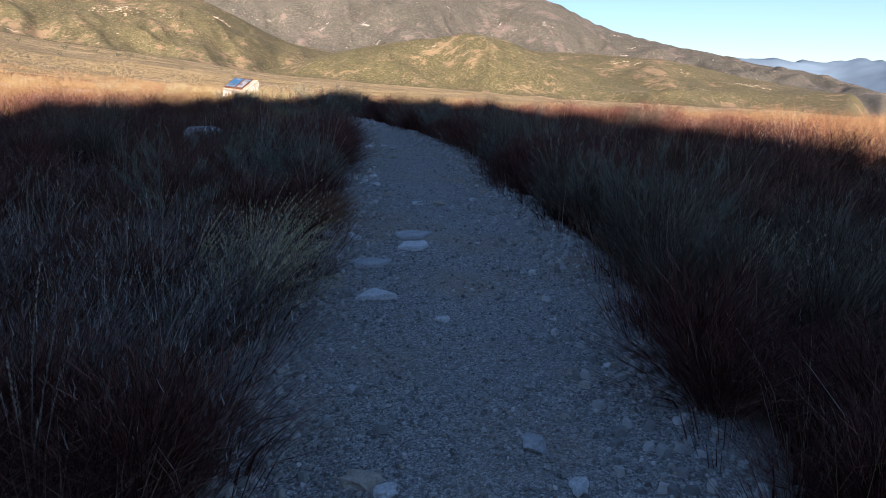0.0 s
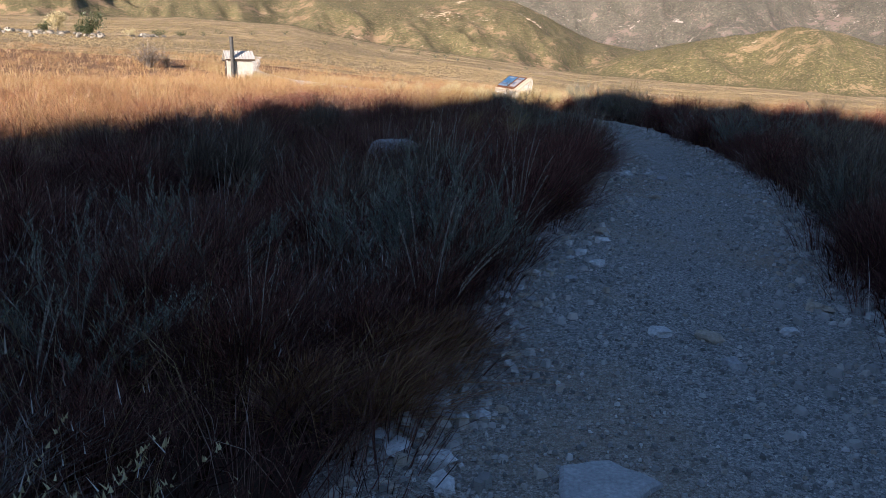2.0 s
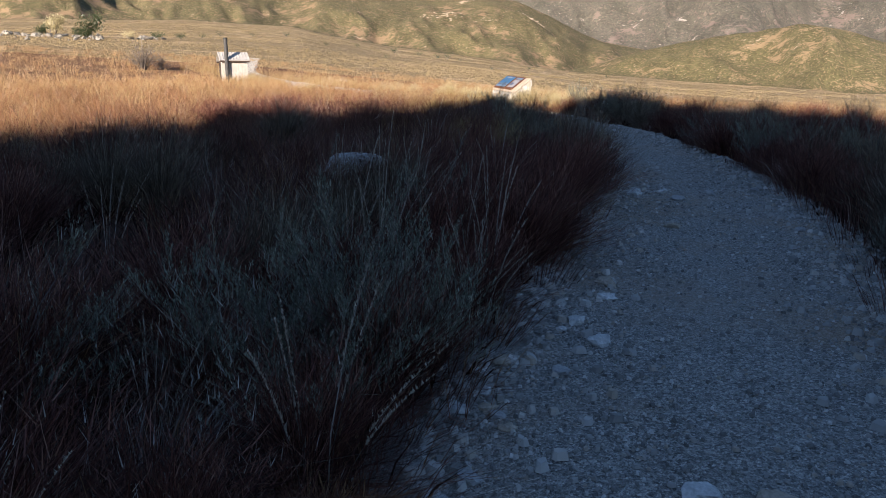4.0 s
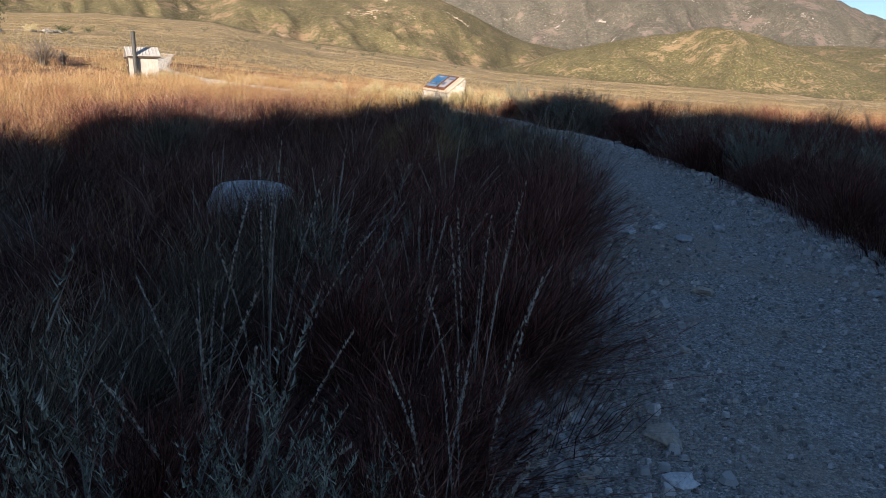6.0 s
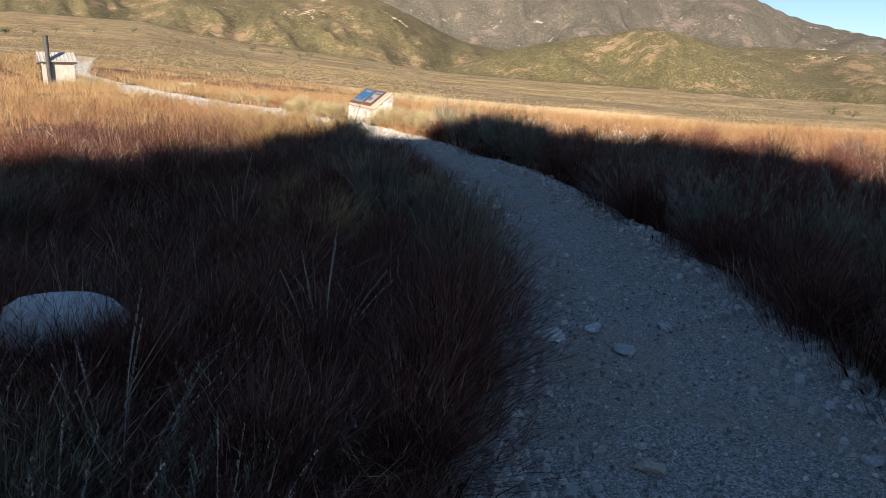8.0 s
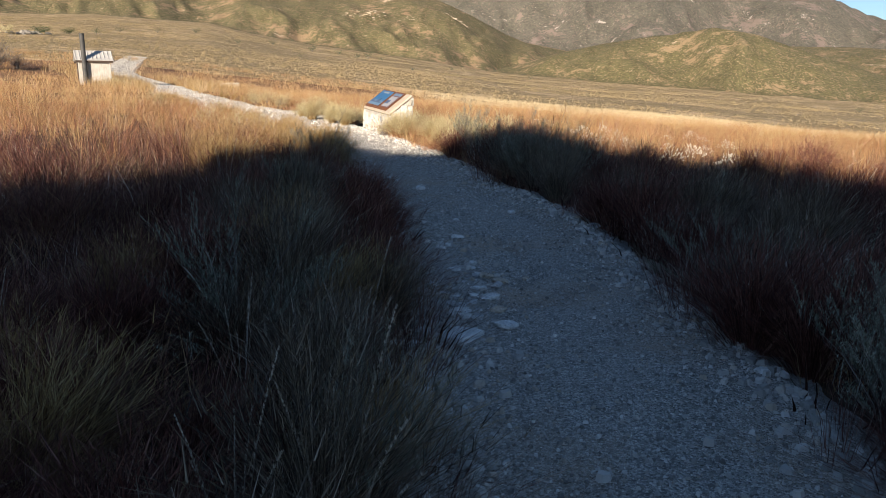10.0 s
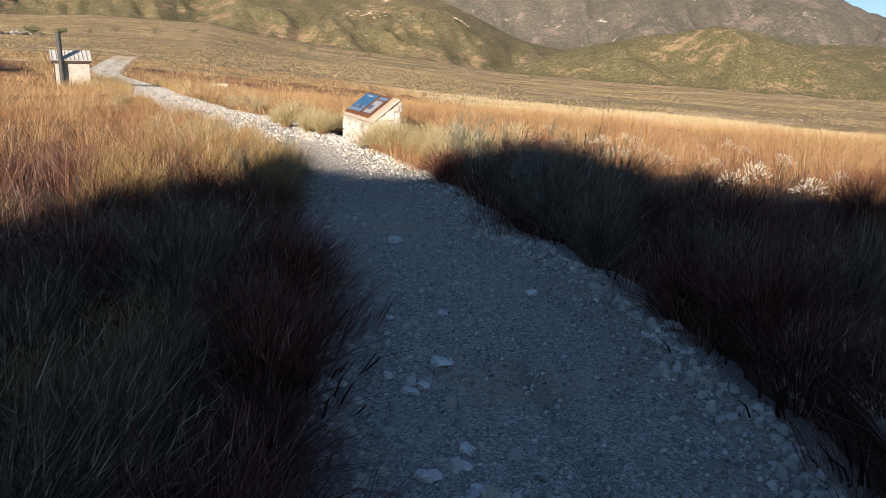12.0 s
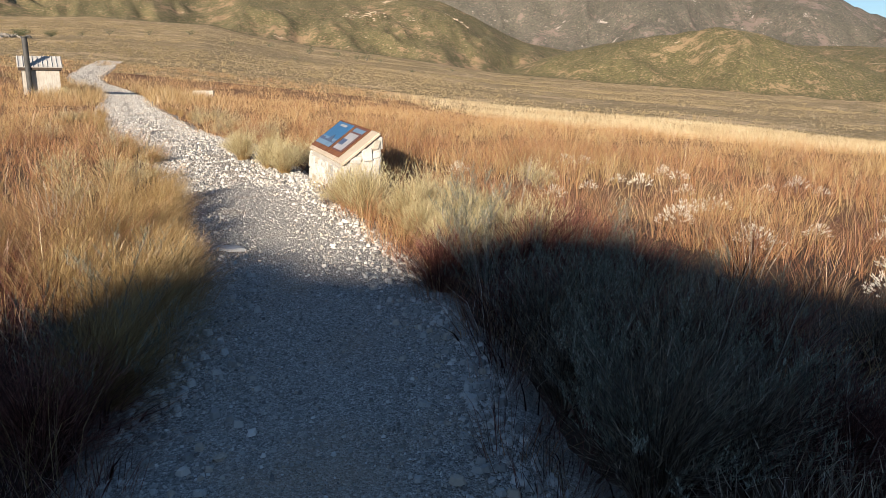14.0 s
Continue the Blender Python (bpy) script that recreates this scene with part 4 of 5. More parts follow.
M_BOULDER = speckled("white boulder", [(0.3, (0.52, 0.52, 0.51)), (0.7, (0.70, 0.70, 0.69))], 3, 35, 0.9, 0.5, 0.006)
rock("boulder", -5.08, 13.2, 0.78, 0.58, M_BOULDER, "smooth white boulder half sunk in dry grass", "", 3, 4, 0.07, 0.0, 20, "boulder", 0.135)
SLABS = [(-0.67, 7.03, 0.46), (-0.60, 6.51, 0.40), (-0.77, 5.06, 0.44), (-0.94, 5.90, 0.40), (-3.58, 18.28, 0.36), (-9.65, 27.78, 0.40)]
def flat_stone(x, y, size, corners, mat, turn, seed):
    """A thin broken slab with worn edges, bedded in the gravel."""
    rng = random.Random(seed)
    bm = bmesh.new()
    rings = ((1.0, -0.03), (0.98, 0.006), (0.88, 0.018))
    shape = [(a + rng.uniform(-0.25, 0.25), rng.uniform(0.75, 1.1)) for a in (k * 6.283 / corners for k in range(corners))]
    full = []
    for k in range(corners):
        (a0, r0), (a1, r1) = shape[k], shape[(k + 1) % corners]
        p0, p1 = Vector((math.cos(a0) * r0, math.sin(a0) * r0 * 0.78, 0)), Vector((math.cos(a1) * r1, math.sin(a1) * r1 * 0.78, 0))
        full += [p0.lerp(p1, t) * (1 + rng.uniform(-0.05, 0.05)) for t in (0.0, 0.33, 0.67)]
    lines = [[bm.verts.new((p.x * size * 0.5 * s, p.y * size * 0.5 * s, z + rng.uniform(-0.003, 0.003))) for p in full] for s, z in rings]
    for lo, hi in zip(lines[:-1], lines[1:]):
        for k in range(len(full)):
            bm.faces.new((lo[k], lo[(k + 1) % len(full)], hi[(k + 1) % len(full)], hi[k]))
    bm.faces.new(lines[-1])
    me = bpy.data.meshes.new("flat_stone")
    bm.to_mesh(me)
    bm.free()
    me.materials.append(mat)
    ob = new("flat_stone", me)
    ob.matrix_world = pose(x, y, float(path_height(np.array(x), np.array(y))) + 0.012, 0, 0, turn)
    return tagged(ob, "flat pale stone bedded in the gravel path", "stone", "flat stones in the path")


for k, (x, y, s) in enumerate(SLABS):
    flat_stone(x, y, s, (5, 5, 3, 6, 4, 5)[k], M_STONE[0] if k in (1, 2, 4) else M_STONE[2], (20, 70, -12, 10, 40, 5)[k], 20 + k)
LOOSE = [(-0.25, 4.67, 0.10), (0.99, 3.99, 0.13), (1.02, 3.75, 0.10), (-0.51, 8.81, 0.16), (-0.77, 8.73, 0.15), (-1.45, 9.95, 0.15), (-1.53, 9.51, 0.11), (-1.68, 10.99, 0.15), (-1.60, 10.7, 0.12), (-2.26, 14.62, 0.22), (-1.77, 14.56, 0.18), (-1.59, 13.08, 0.13), (-3.35, 18.58, 0.15), (-6.0, 23.47, 0.16), (0.27, 3.1, 0.15), (-0.50, 2.75, 0.17), (-0.38, 2.68, 0.12), (0.42, 2.75, 0.12), (-0.35, 8.45, 0.13), (0.05, 9.6, 0.16), (-0.1, 9.1, 0.12), (-2.0, 14.9, 0.15), (-1.5, 15.1, 0.14), (-3.5, 18.9, 0.13), (-3.75, 18.75, 0.14), (-4.35, 22.3, 0.13), (-3.3, 22.0, 0.13), (-3.55, 22.4, 0.11)]
prng = random.Random(11)
for k in range(46):
    y = prng.uniform(6.6, 10.2) if k < 30 else prng.uniform(13, 25)
    x = float(np.interp(y, LINE[:, 1], LINE[:, 0])) + (prng.uniform(-1.15, -0.75) if k < 30 else prng.choice((-1, 1)) * prng.uniform(0.75, 1.05))
    LOOSE.append((x, y, prng.uniform(0.07, 0.13)))
for k in range(34):
    LOOSE.append((prng.gauss(-3.82, 0.20), prng.uniform(17.9, 19.9), prng.uniform(0.05, 0.13)))
for k, (x, y, s) in enumerate(LOOSE):
    rock("stone", x, y, s, 0.5, M_STONE[(0, 0, 2, 1)[k % 4]], ("pale", "pale", "grey", "tan")[k % 4] + " broken stone lying on the gravel path", "loose stones on the path", 2, 60 + k, 0.30, 0.05, 47 * k)
bx0, by0 = -46.1, 72.9
bz0 = float(gz(np.array(bx0), np.array(by0)))
tall = 0.44
bm = bmesh.new()
box(bm, (1.7, 0.7, tall + 0.1), pose(0, 0, tall / 2 - 0.05), 0.03)
for v in bm.verts:
    v.co += Vector((0.03 * noise.noise(v.co * 3), 0.03 * noise.noise(v.co * 3 + Vector((5, 0, 0))), 0.02 * noise.noise(v.co * 4)))
me = bpy.data.meshes.new("concrete_block")
bm.to_mesh(me)
bm.free()
me.materials.append(M_MORTAR)
block = new("concrete_block", me)
block.matrix_world = pose(bx0, by0, bz0, 0, 0, 28)
tagged(block, "low pale concrete block among sunlit dry grass", "block")

# ---- shrubs and weeds ----
def sprig_shrub(seed, stems, leaves, tall, spread, leaf, leaf_w, twig_w, lean=(0.1, 0.05), bare=0.35):
    """Stems and leaves of one shrub as two sets of blades, its base at 0."""
    rng = np.random.default_rng(seed)
    a = rng.uniform(0, 6.283, stems)
    tip = spread * np.sqrt(rng.random(stems))
    h = tall * (1 - 0.45 * (tip / max(spread, 1e-6)) ** 2) * rng.uniform(0.7, 1.12, stems)
    root = np.stack([np.cos(a) * tip * 0.22, np.sin(a) * tip * 0.22, np.full(stems, -0.04)], 1)
    off = np.stack([np.cos(a) * tip + lean[0] * h, np.sin(a) * tip + lean[1] * h], 1)
    V, T = blades(root, h, off / h[:, None], np.full(stems, twig_w), a + 1.57, 3)
    t = rng.uniform(bare, 1.0, (stems, leaves))
    k = np.repeat(np.arange(stems), leaves)
    t = t.ravel()
    at = root[k] + np.concatenate([(off / h[:, None])[k] * (t**1.8 * h[k])[:, None], (h[k] * (t - 0.18 * t * t * np.hypot(*(off / h[:, None])[k].T)))[:, None]], 1)
    la = rng.uniform(0, 6.283, len(k))
    out = rng.uniform(0.15, 0.85, len(k))
    LV, LT = blades(at, leaf * rng.uniform(0.6, 1.3, len(k)) * (1.15 - 0.5 * t), np.stack([np.cos(la) * out, np.sin(la) * out], 1), leaf_w * rng.uniform(0.7, 1.3, len(k)), la + 1.57 + rng.uniform(-0.6, 0.6, len(k)), 1)
    return (V, T), (LV, LT)


def sage_shrub(seed, stems=30, sprigs=12, leaves=30, tall=0.86, spread=0.55):
    """Bare arching stems that carry side sprigs thick with small leaves towards their tips."""
    rng = np.random.default_rng(seed)
    a = rng.uniform(0, 6.283, stems)
    tip = spread * np.sqrt(rng.uniform(0.02, 1, stems))
    h = tall * (1.05 - 0.45 * (tip / spread) ** 2) * rng.uniform(0.6, 1.15, stems)
    root = np.stack([np.cos(a) * 0.06, np.sin(a) * 0.06, np.full(stems, -0.04)], 1)
    lean = np.stack([np.cos(a) * tip + 0.10 * h, np.sin(a) * tip + 0.04 * h], 1) / h[:, None]
    V, T = blades(root, h, lean, np.full(stems, 0.0085), a + rng.uniform(0, 3, stems), 3)
    k = np.repeat(np.arange(stems), sprigs)
    t = 1 - 0.6 * rng.random(len(k)) ** 1.3
    bend = np.hypot(*lean.T)
    at = root[k] + np.concatenate([lean[k] * (t**1.8 * h[k])[:, None], (h[k] * (t - 0.18 * t * t * bend[k]))[:, None]], 1)
    sa = rng.uniform(0, 6.283, len(k))
    long = rng.uniform(0.07, 0.17, len(k))
    dirn = np.stack([np.cos(sa) * 0.45 + lean[k, 0] * 0.5, np.sin(sa) * 0.45 + lean[k, 1] * 0.5], 1)
    SV, ST = blades(at, long, dirn, np.full(len(k), 0.004), sa, 1)
    j = np.repeat(np.arange(len(k)), leaves)
    u = rng.uniform(0.1, 1.05, len(j))
    pos = at[j] + np.concatenate([dirn[j] * (u**1.4 * long[j])[:, None], (u * long[j])[:, None]], 1)
    la = rng.uniform(0, 6.283, len(j))
    out = rng.uniform(0.3, 1.2, len(j))
    LV, LT = blades(pos, rng.uniform(0.010, 0.022, len(j)), np.stack([np.cos(la) * out, np.sin(la) * out], 1), rng.uniform(0.0028, 0.0046, len(j)), la + rng.uniform(-0.8, 0.8, len(j)) + 1.57, 1)
    return (np.concatenate([V, SV]), np.concatenate([T, ST + len(V)])), (LV, LT)


def shrub(name, label, category, group, seed, leaf_mat, **shape):
    ob = thing(name, Matrix(), label, category, group)
    (V, T), (LV, LT) = sprig_shrub(seed, **shape) if shape else sage_shrub(seed)
    for nm, vt, mat in (("branchwork", (V, T), M_TWIG), ("foliage", (LV, LT), leaf_mat)):
        o = new(nm, tri_mesh(nm, *vt, mat))
        o.parent = ob
        tagged(o, kind="stuff")
    return ob


def broom_bush(seed, stems, tall, wide, lean, twigs=5, droop=0.0):
    """A dome of straight stems that fan out from one crown, each with fine side twigs near its tip."""
    rng = np.random.default_rng(seed)
    a = rng.uniform(0, 6.283, stems)
    out = np.sqrt(rng.random(stems))
    lobe = 1 + 0.22 * np.sin(a * 2 + seed) + 0.14 * np.sin(a * 5 + 2 * seed)
    tip = wide * out * lobe
    h = tall * np.sqrt(np.clip(1.06 - (out * 0.92) ** 2, 0.05, 1)) * rng.uniform(0.72, 1.08, stems) * (1 - droop * out)
    root = np.stack([np.cos(a) * tip * 0.16, np.sin(a) * tip * 0.16, np.full(stems, -0.03)], 1)
    slope = np.stack([np.cos(a) * tip * 0.84 + lean[0] * h, np.sin(a) * tip * 0.84 + lean[1] * h], 1) / h[:, None]
    slope += rng.normal(0, 0.10, (stems, 2))
    V, T = blades(root, h, slope, rng.uniform(0.0035, 0.0065, stems), rng.uniform(0, 3.14, stems), 2)
    k = np.repeat(np.arange(stems), twigs)
    t = rng.uniform(0.35, 0.97, len(k))
    at = root[k] + np.concatenate([slope[k] * (t**1.8 * h[k])[:, None], (h[k] * (t - 0.18 * t * t * np.hypot(*slope[k].T)))[:, None]], 1)
    sl = slope[k] * (0.6 + 0.5 * t)[:, None] + rng.normal(0, 0.38, (len(k), 2))
    LV, LT = blades(at, rng.uniform(0.05, 0.15, len(k)), sl, rng.uniform(0.003, 0.0055, len(k)), rng.uniform(0, 3.14, len(k)), 1)
    return (V, T), (LV, LT)


def bush(name, label, category, group, seed, stem_mat, twig_mat, **shape):
    ob = thing(name, Matrix(), label, category, group)
    for nm, vt, mat in zip(("branchwork", "twig_spray"), broom_bush(seed, **shape), (stem_mat, twig_mat)):
        o = new(nm, tri_mesh(nm, *vt, mat))
        o.parent = ob
        tagged(o, kind="stuff")
    return ob


# self-shadow inside the bushes is put into the grey-brown and maroon tones
M_GREYTWIG = blade_material("grey-brown twig, shade-darkened", [(0.027, 0.022, 0.018), (0.095, 0.072, 0.052), (0.23, 0.18, 0.13), (0.56, 0.47, 0.37)], 1.2, 0.03, 0.4, 0.03)
M_MAROON = blade_material("maroon twig, shade-darkened", [(0.026, 0.010, 0.009), (0.095, 0.034, 0.028), (0.21, 0.085, 0.066), (0.46, 0.29, 0.22)], 1.2, 0.03, 0.45, 0.02)
M_STRAWTWIG = blade_material("straw twig", [(0.15, 0.085, 0.038), (0.31, 0.195, 0.082), (0.45, 0.32, 0.145), (0.56, 0.45, 0.25)], 1.2, 0.10)
TUFTS = [bush("red_tuft", "faded red dry tuft hanging over the path's rim", "tuft", "red tufts", 540 + k, M_RED, M_RED, stems=300, tall=0.42, wide=0.36, lean=(0.8, 0.0), droop=0.3) for k in range(2)]
GREYBUSH = [bush("broom_bush", "grey-brown broom bush of fine fanning stems, darkened for shade", "bush", "grey broom bushes", 500 + k, M_GREYTWIG, M_GREYTWIG, stems=520, tall=(0.78, 0.9, 0.7)[k], wide=(0.5, 0.58, 0.62)[k], lean=(0.10, 0.04)) for k in range(3)]
REDBUSH = [bush("broom_bush", "maroon broom bush of fine dry stems, darkened for shade", "bush", "maroon broom bushes", 510 + k, M_MAROON, M_MAROON, stems=560, tall=(0.66, 0.74, 0.58)[k], wide=(0.52, 0.62, 0.58)[k], lean=(0.14, 0.04)) for k in range(3)]
STRAWBUSH = [bush("straw_bush", "golden straw-coloured dry bush drooping over the path", "bush", "straw bushes", 520 + k, M_STRAWTWIG, M_STRAWTWIG, stems=480, tall=(0.92, 1.0, 0.8)[k], wide=(0.55, 0.6, 0.5)[k], lean=(0.38, 0.05), droop=0.2) for k in range(3)]
PALEBUSH = [bush("pale_bush", "pale yellow-green feathery bush in the sun", "bush", "pale bushes", 530 + k, M_STRAWTWIG, M_GOLD, stems=420, tall=(0.74, 0.84, 0.66)[k], wide=(0.46, 0.5, 0.42)[k], lean=(0.12, 0.0), twigs=9) for k in range(3)]
SAGES = [shrub("sagebrush", "grey-green sagebrush with feathery upright sprigs in grass", "shrub", "sagebrush along the path", 200 + k, M_SAGE) for k in range(5)]
GOLDS = [shrub("yellowed_weed", "yellowed leafy weed with pale arching stems", "weed", "yellowed weeds", 230 + k, M_GOLD, stems=40, leaves=44, tall=0.92, spread=0.44, leaf=0.026, leaf_w=0.009, twig_w=0.005, lean=(0.45, 0.1), bare=0.5) for k in range(2)]
STALKS = [shrub("seed_stalk", "dry grey weed with tall seed-laden stalks", "weed", "dry seed stalks", 240 + k, M_SEED, stems=7, leaves=90, tall=1.08, spread=0.26, leaf=0.016, leaf_w=0.0065, twig_w=0.006, lean=(0.12, 0.0), bare=0.5) for k in range(4)]
BRUSH = [shrub("twiggy_brush", "leafless grey-brown twiggy brush leaning over the path", "brush", "twiggy brush", 250 + k, M_DRYTWIG, stems=150, leaves=2, tall=0.72, spread=0.58, leaf=0.09, leaf_w=0.0045, twig_w=0.0056, lean=(0.42, 0.08), bare=0.3) for k in range(4)]
FLOWERS = [shrub("white_flower_bush", "dry white flower heads above reddish sunlit grass", "flowers", "white flower bushes", 260 + k, M_FLOWER, stems=70, leaves=12, tall=0.50, spread=0.32, leaf=0.05, leaf_w=0.016, twig_w=0.004, bare=0.82) for k in range(3)]
M_DOCK = blade_material("dark brown seed stalk", [(0.035, 0.018, 0.012), (0.08, 0.040, 0.026), (0.15, 0.085, 0.055)], 2.0, 0.0, 0.5, 0.02)
DOCKS = [shrub("dock_stalk", "dark brown upright dock stalks among dry grass", "weed", "dock stalks", 280 + k, M_DOCK, stems=9, leaves=80, tall=1.1, spread=0.24, leaf=0.02, leaf_w=0.010, twig_w=0.007, lean=(0.05, 0.0), bare=0.45) for k in range(2)]
WEEDS = [shrub("bare_weed", "tall leafless dark weed above the brush", "weed", "bare weeds", 290 + k, M_DOCK, stems=5, leaves=16, tall=1.55, spread=0.22, leaf=0.16, leaf_w=0.006, twig_w=0.009, lean=(0.22, 0.0), bare=0.4) for k in range(2)]
RABBIT = [shrub("pale_brush", "pale yellow-green brush in sunlit grass", "shrub", "pale brush", 270 + k, M_GOLD, stems=130, leaves=14, tall=0.68, spread=0.42, leaf=0.06, leaf_w=0.007, twig_w=0.006) for k in range(3)]
used = set()


def plant(kinds, spots, seed, lo=0.8, hi=1.2):
    rng = random.Random(seed)
    for x, y in spots:
        k = rng.randrange(len(kinds))
        m = pose(x, y, float(gz(np.array(x), np.array(y))), 0, 0, rng.uniform(-50, 50))
        s = rng.uniform(lo, hi)
        if kinds[k].name not in used:
            used.add(kinds[k].name)
            ob = kinds[k]
            ob.matrix_world = m
        else:
            ob = copy_thing(kinds[k], m)
        ob.scale = (s, s, s)


def beside(y, side, off):
    """A spot off metres from the path's rim, at y along it."""
    i = int(np.argmin(np.abs(TRACK[:, 1] - y)))
    rim = float(half_width(*(TRACK[i] + LEFTWARD[i] * side * 0.6)))
    p = TRACK[i] + LEFTWARD[i] * side * (rim + off)
    return float(p[0]), float(p[1])


prng = random.Random(21)
sage_spots = [(-2.46, 9.06), (-2.65, 8.75), (-3.23, 11.46), (-3.3, 16.4), (-5.35, 26.35), (-4.13, 26.05), (-4.4, 25.3), (1.7, 5.0), (1.6, 6.2), (1.0, 12.9), (1.3, 12.0), (-0.1, 17.8), (0.2, 17.1), (-0.6, 18.4), (-4.6, 24.6), (-5.1, 25.5), (-5.0, 26.9), (-5.6, 26.2), (-4.1, 25.3), (-4.3, 26.4), (-5.4, 27.6), (-6.3, 26.9), (-4.9, 24.9), (-8.9, 25.5), (-8.0, 24.3), (-2.25, 8.6), (-2.7, 8.5), (-2.15, 9.1), (-2.5, 9.2)]
sage_spots += [beside(prng.uniform(3, 27), 1, prng.uniform(0.25, 2.2)) for _ in range(4)]
sage_spots += [beside(prng.uniform(7, 28), -1, prng.uniform(0.2, 1.6)) for _ in range(10)]
plant(SAGES, sage_spots, 1, 0.8, 1.15)
plant(GOLDS, [(-1.5, 5.0), (-1.5, 4.4), (-1.8, 4.8), (-2.1, 5.0), (-1.7, 5.35), (1.75, 4.75)], 2, 0.75, 1.05)
plant(STALKS, [(-2.04, 3.66), (-1.62, 3.85), (-2.33, 4.51), (-1.68, 3.6), (-1.75, 2.5), (-3.18, 10.57), (-2.12, 9.91), (-2.7, 9.67), (-4.04, 11.07), (-3.25, 11.18), (-3.2, 15.98), (-3.5, 15.8), (-2.31, 7.08), (-3.4, 5.2), (-3.2, 10.2), (-2.7, 10.9), (-2.9, 11.5), (-2.3, 10.5), (-3.7, 12.0), (-4.6, 12.1), (-2.2, 9.9), (2.1, 6.5), (2.5, 8.0), (-4.4, 15.0), (-5.6, 16.0)] + [beside(prng.uniform(6, 30), prng.choice((-1, 1)), prng.uniform(0.3, 3.5)) for _ in range(20)], 3)
plant(BRUSH, [beside(prng.uniform(2.5, 27), 1, prng.uniform(0.3, 1.0)) for _ in range(6)] + [beside(prng.uniform(2.5, 28), -1, prng.uniform(0.25, 0.9)) for _ in range(14)] + [beside(prng.uniform(2.5, 24), prng.choice((-1, 1)), prng.uniform(0.7, 4)) for _ in range(12)] + [(prng.uniform(-4.2, -1.5), prng.uniform(2.4, 6.0)) for _ in range(34)], 4)
grey, red = [], []
for side, y0, y1 in ((1, 1.0, 25.0), (-1, 1.0, 27.2)):
    y = y0
    while y < y1:
        for row, off in enumerate((0.34, 0.95, 1.70) if side > 0 else (0.32, 0.90, 1.60)):
            stand = vnoise(np.array(y / 2.6), np.array(side * 7.0 + row * 0.8), 17)
            spot = beside(y + prng.uniform(-0.25, 0.25), side, off + prng.uniform(-0.12, 0.25))
            if off_way(np.array([spot[0]]), np.array([spot[1]]))[0] > 0.45 and not (side > 0 and 3.0 < y < 7.2 and row < 1):
                (grey if stand > (0.76 if side > 0 else 0.56) else red).append(spot)
        y += prng.uniform(0.55, 0.85)
for _ in range(150):
    side = prng.choice((-1, 1))
    spot = beside(prng.uniform(4, 24.5), side, prng.uniform(2.4, 7.0))
    if off_way(np.array([spot[0]]), np.array([spot[1]]))[0] > 1.2 and math.hypot(spot[0] + 4.7, spot[1] - 12.3) > 1.3:
        (red if prng.random() < 0.85 else grey).append(spot)
plant(TUFTS, [(-1.72, 7.15), (-1.95, 7.55), (-2.05, 7.0), (-1.80, 7.9)], 19, 0.85, 1.15)
plant(GREYBUSH, grey, 14, 0.8, 1.15)
plant(REDBUSH, red, 15, 0.8, 1.2)
plant(STRAWBUSH, [beside(prng.uniform(16.5, 24.6), 1, prng.uniform(0.2, 2.2)) for _ in range(8)] + [beside(prng.uniform(24.6, 28.2), 1, prng.uniform(0.15, 0.5)) for _ in range(14)] + [beside(prng.uniform(25.0, 28.5), 1, prng.uniform(0.7, 2.6)) for _ in range(14)], 16, 0.7, 0.95)
plant(STRAWBUSH, [beside(27.4 + 0.36 * k, 1, 0.12 + 0.1 * (k % 3)) for k in range(10)], 24, 0.58, 0.74)
plant(STRAWBUSH, [beside(prng.uniform(28.4, 46), 1, prng.uniform(0.1, 0.9)) for _ in range(30)] + [beside(prng.uniform(33, 48), -1, prng.uniform(0.2, 1.2)) for _ in range(14)], 18, 0.38, 0.58)
plant(PALEBUSH, [(-7.3, 28.6), (-7.0, 28.1), (-7.8, 29.0), (-6.9, 28.9), (-8.2, 29.5), (-9.0, 29.9), (-9.5, 30.4), (-7.6, 29.7), (-12.5, 33.3), (-13.2, 33.8), (-14.4, 34.6), (-15.3, 35.6), (-12.0, 33.9), (-13.9, 35.1), (-8.4, 30.6), (-6.3, 28.3), (-45.6, 58.2), (-45.0, 57.6)], 17, 0.8, 1.1)
plant(STALKS, [(prng.uniform(-5.0, -2.2), prng.uniform(4.8, 8.2)) for _ in range(14)], 22, 0.7, 1.0)
plant(BRUSH, [(prng.uniform(-5.2, -2.3), prng.uniform(5.0, 8.4)) for _ in range(14)], 23, 0.85, 1.15)
plant(DOCKS, [(-7.1, 12.9), (-6.75, 13.1), (-6.1, 12.6), (-12.2, 17.2), (-5.6, 15.4)], 20, 0.85, 1.05)
plant(WEEDS, [(-4.47, 25.0), (-4.15, 25.35)], 21, 0.92, 1.0)
flower_spots = [(-4.77, 32.84), (-4.5, 33.1), (-4.95, 32.5), (-7.97, 38.49), (-4.02, 30.2), (-9.36, 34.72), (-6.96, 32.6), (-5.9, 35.6), (-6.4, 36.2), (-6.7, 34.4), (-7.6, 35.4), (-3.2, 31.6), (-2.6, 29.6), (-2.9, 28.6), (-1.9, 28.4), (-11.6, 35.2), (-11.9, 35.0)]
flower_spots += [(prng.uniform(-9, 0), prng.uniform(29.5, 40)) for _ in range(14)]
plant(FLOWERS, flower_spots, 5, 0.45, 0.8)
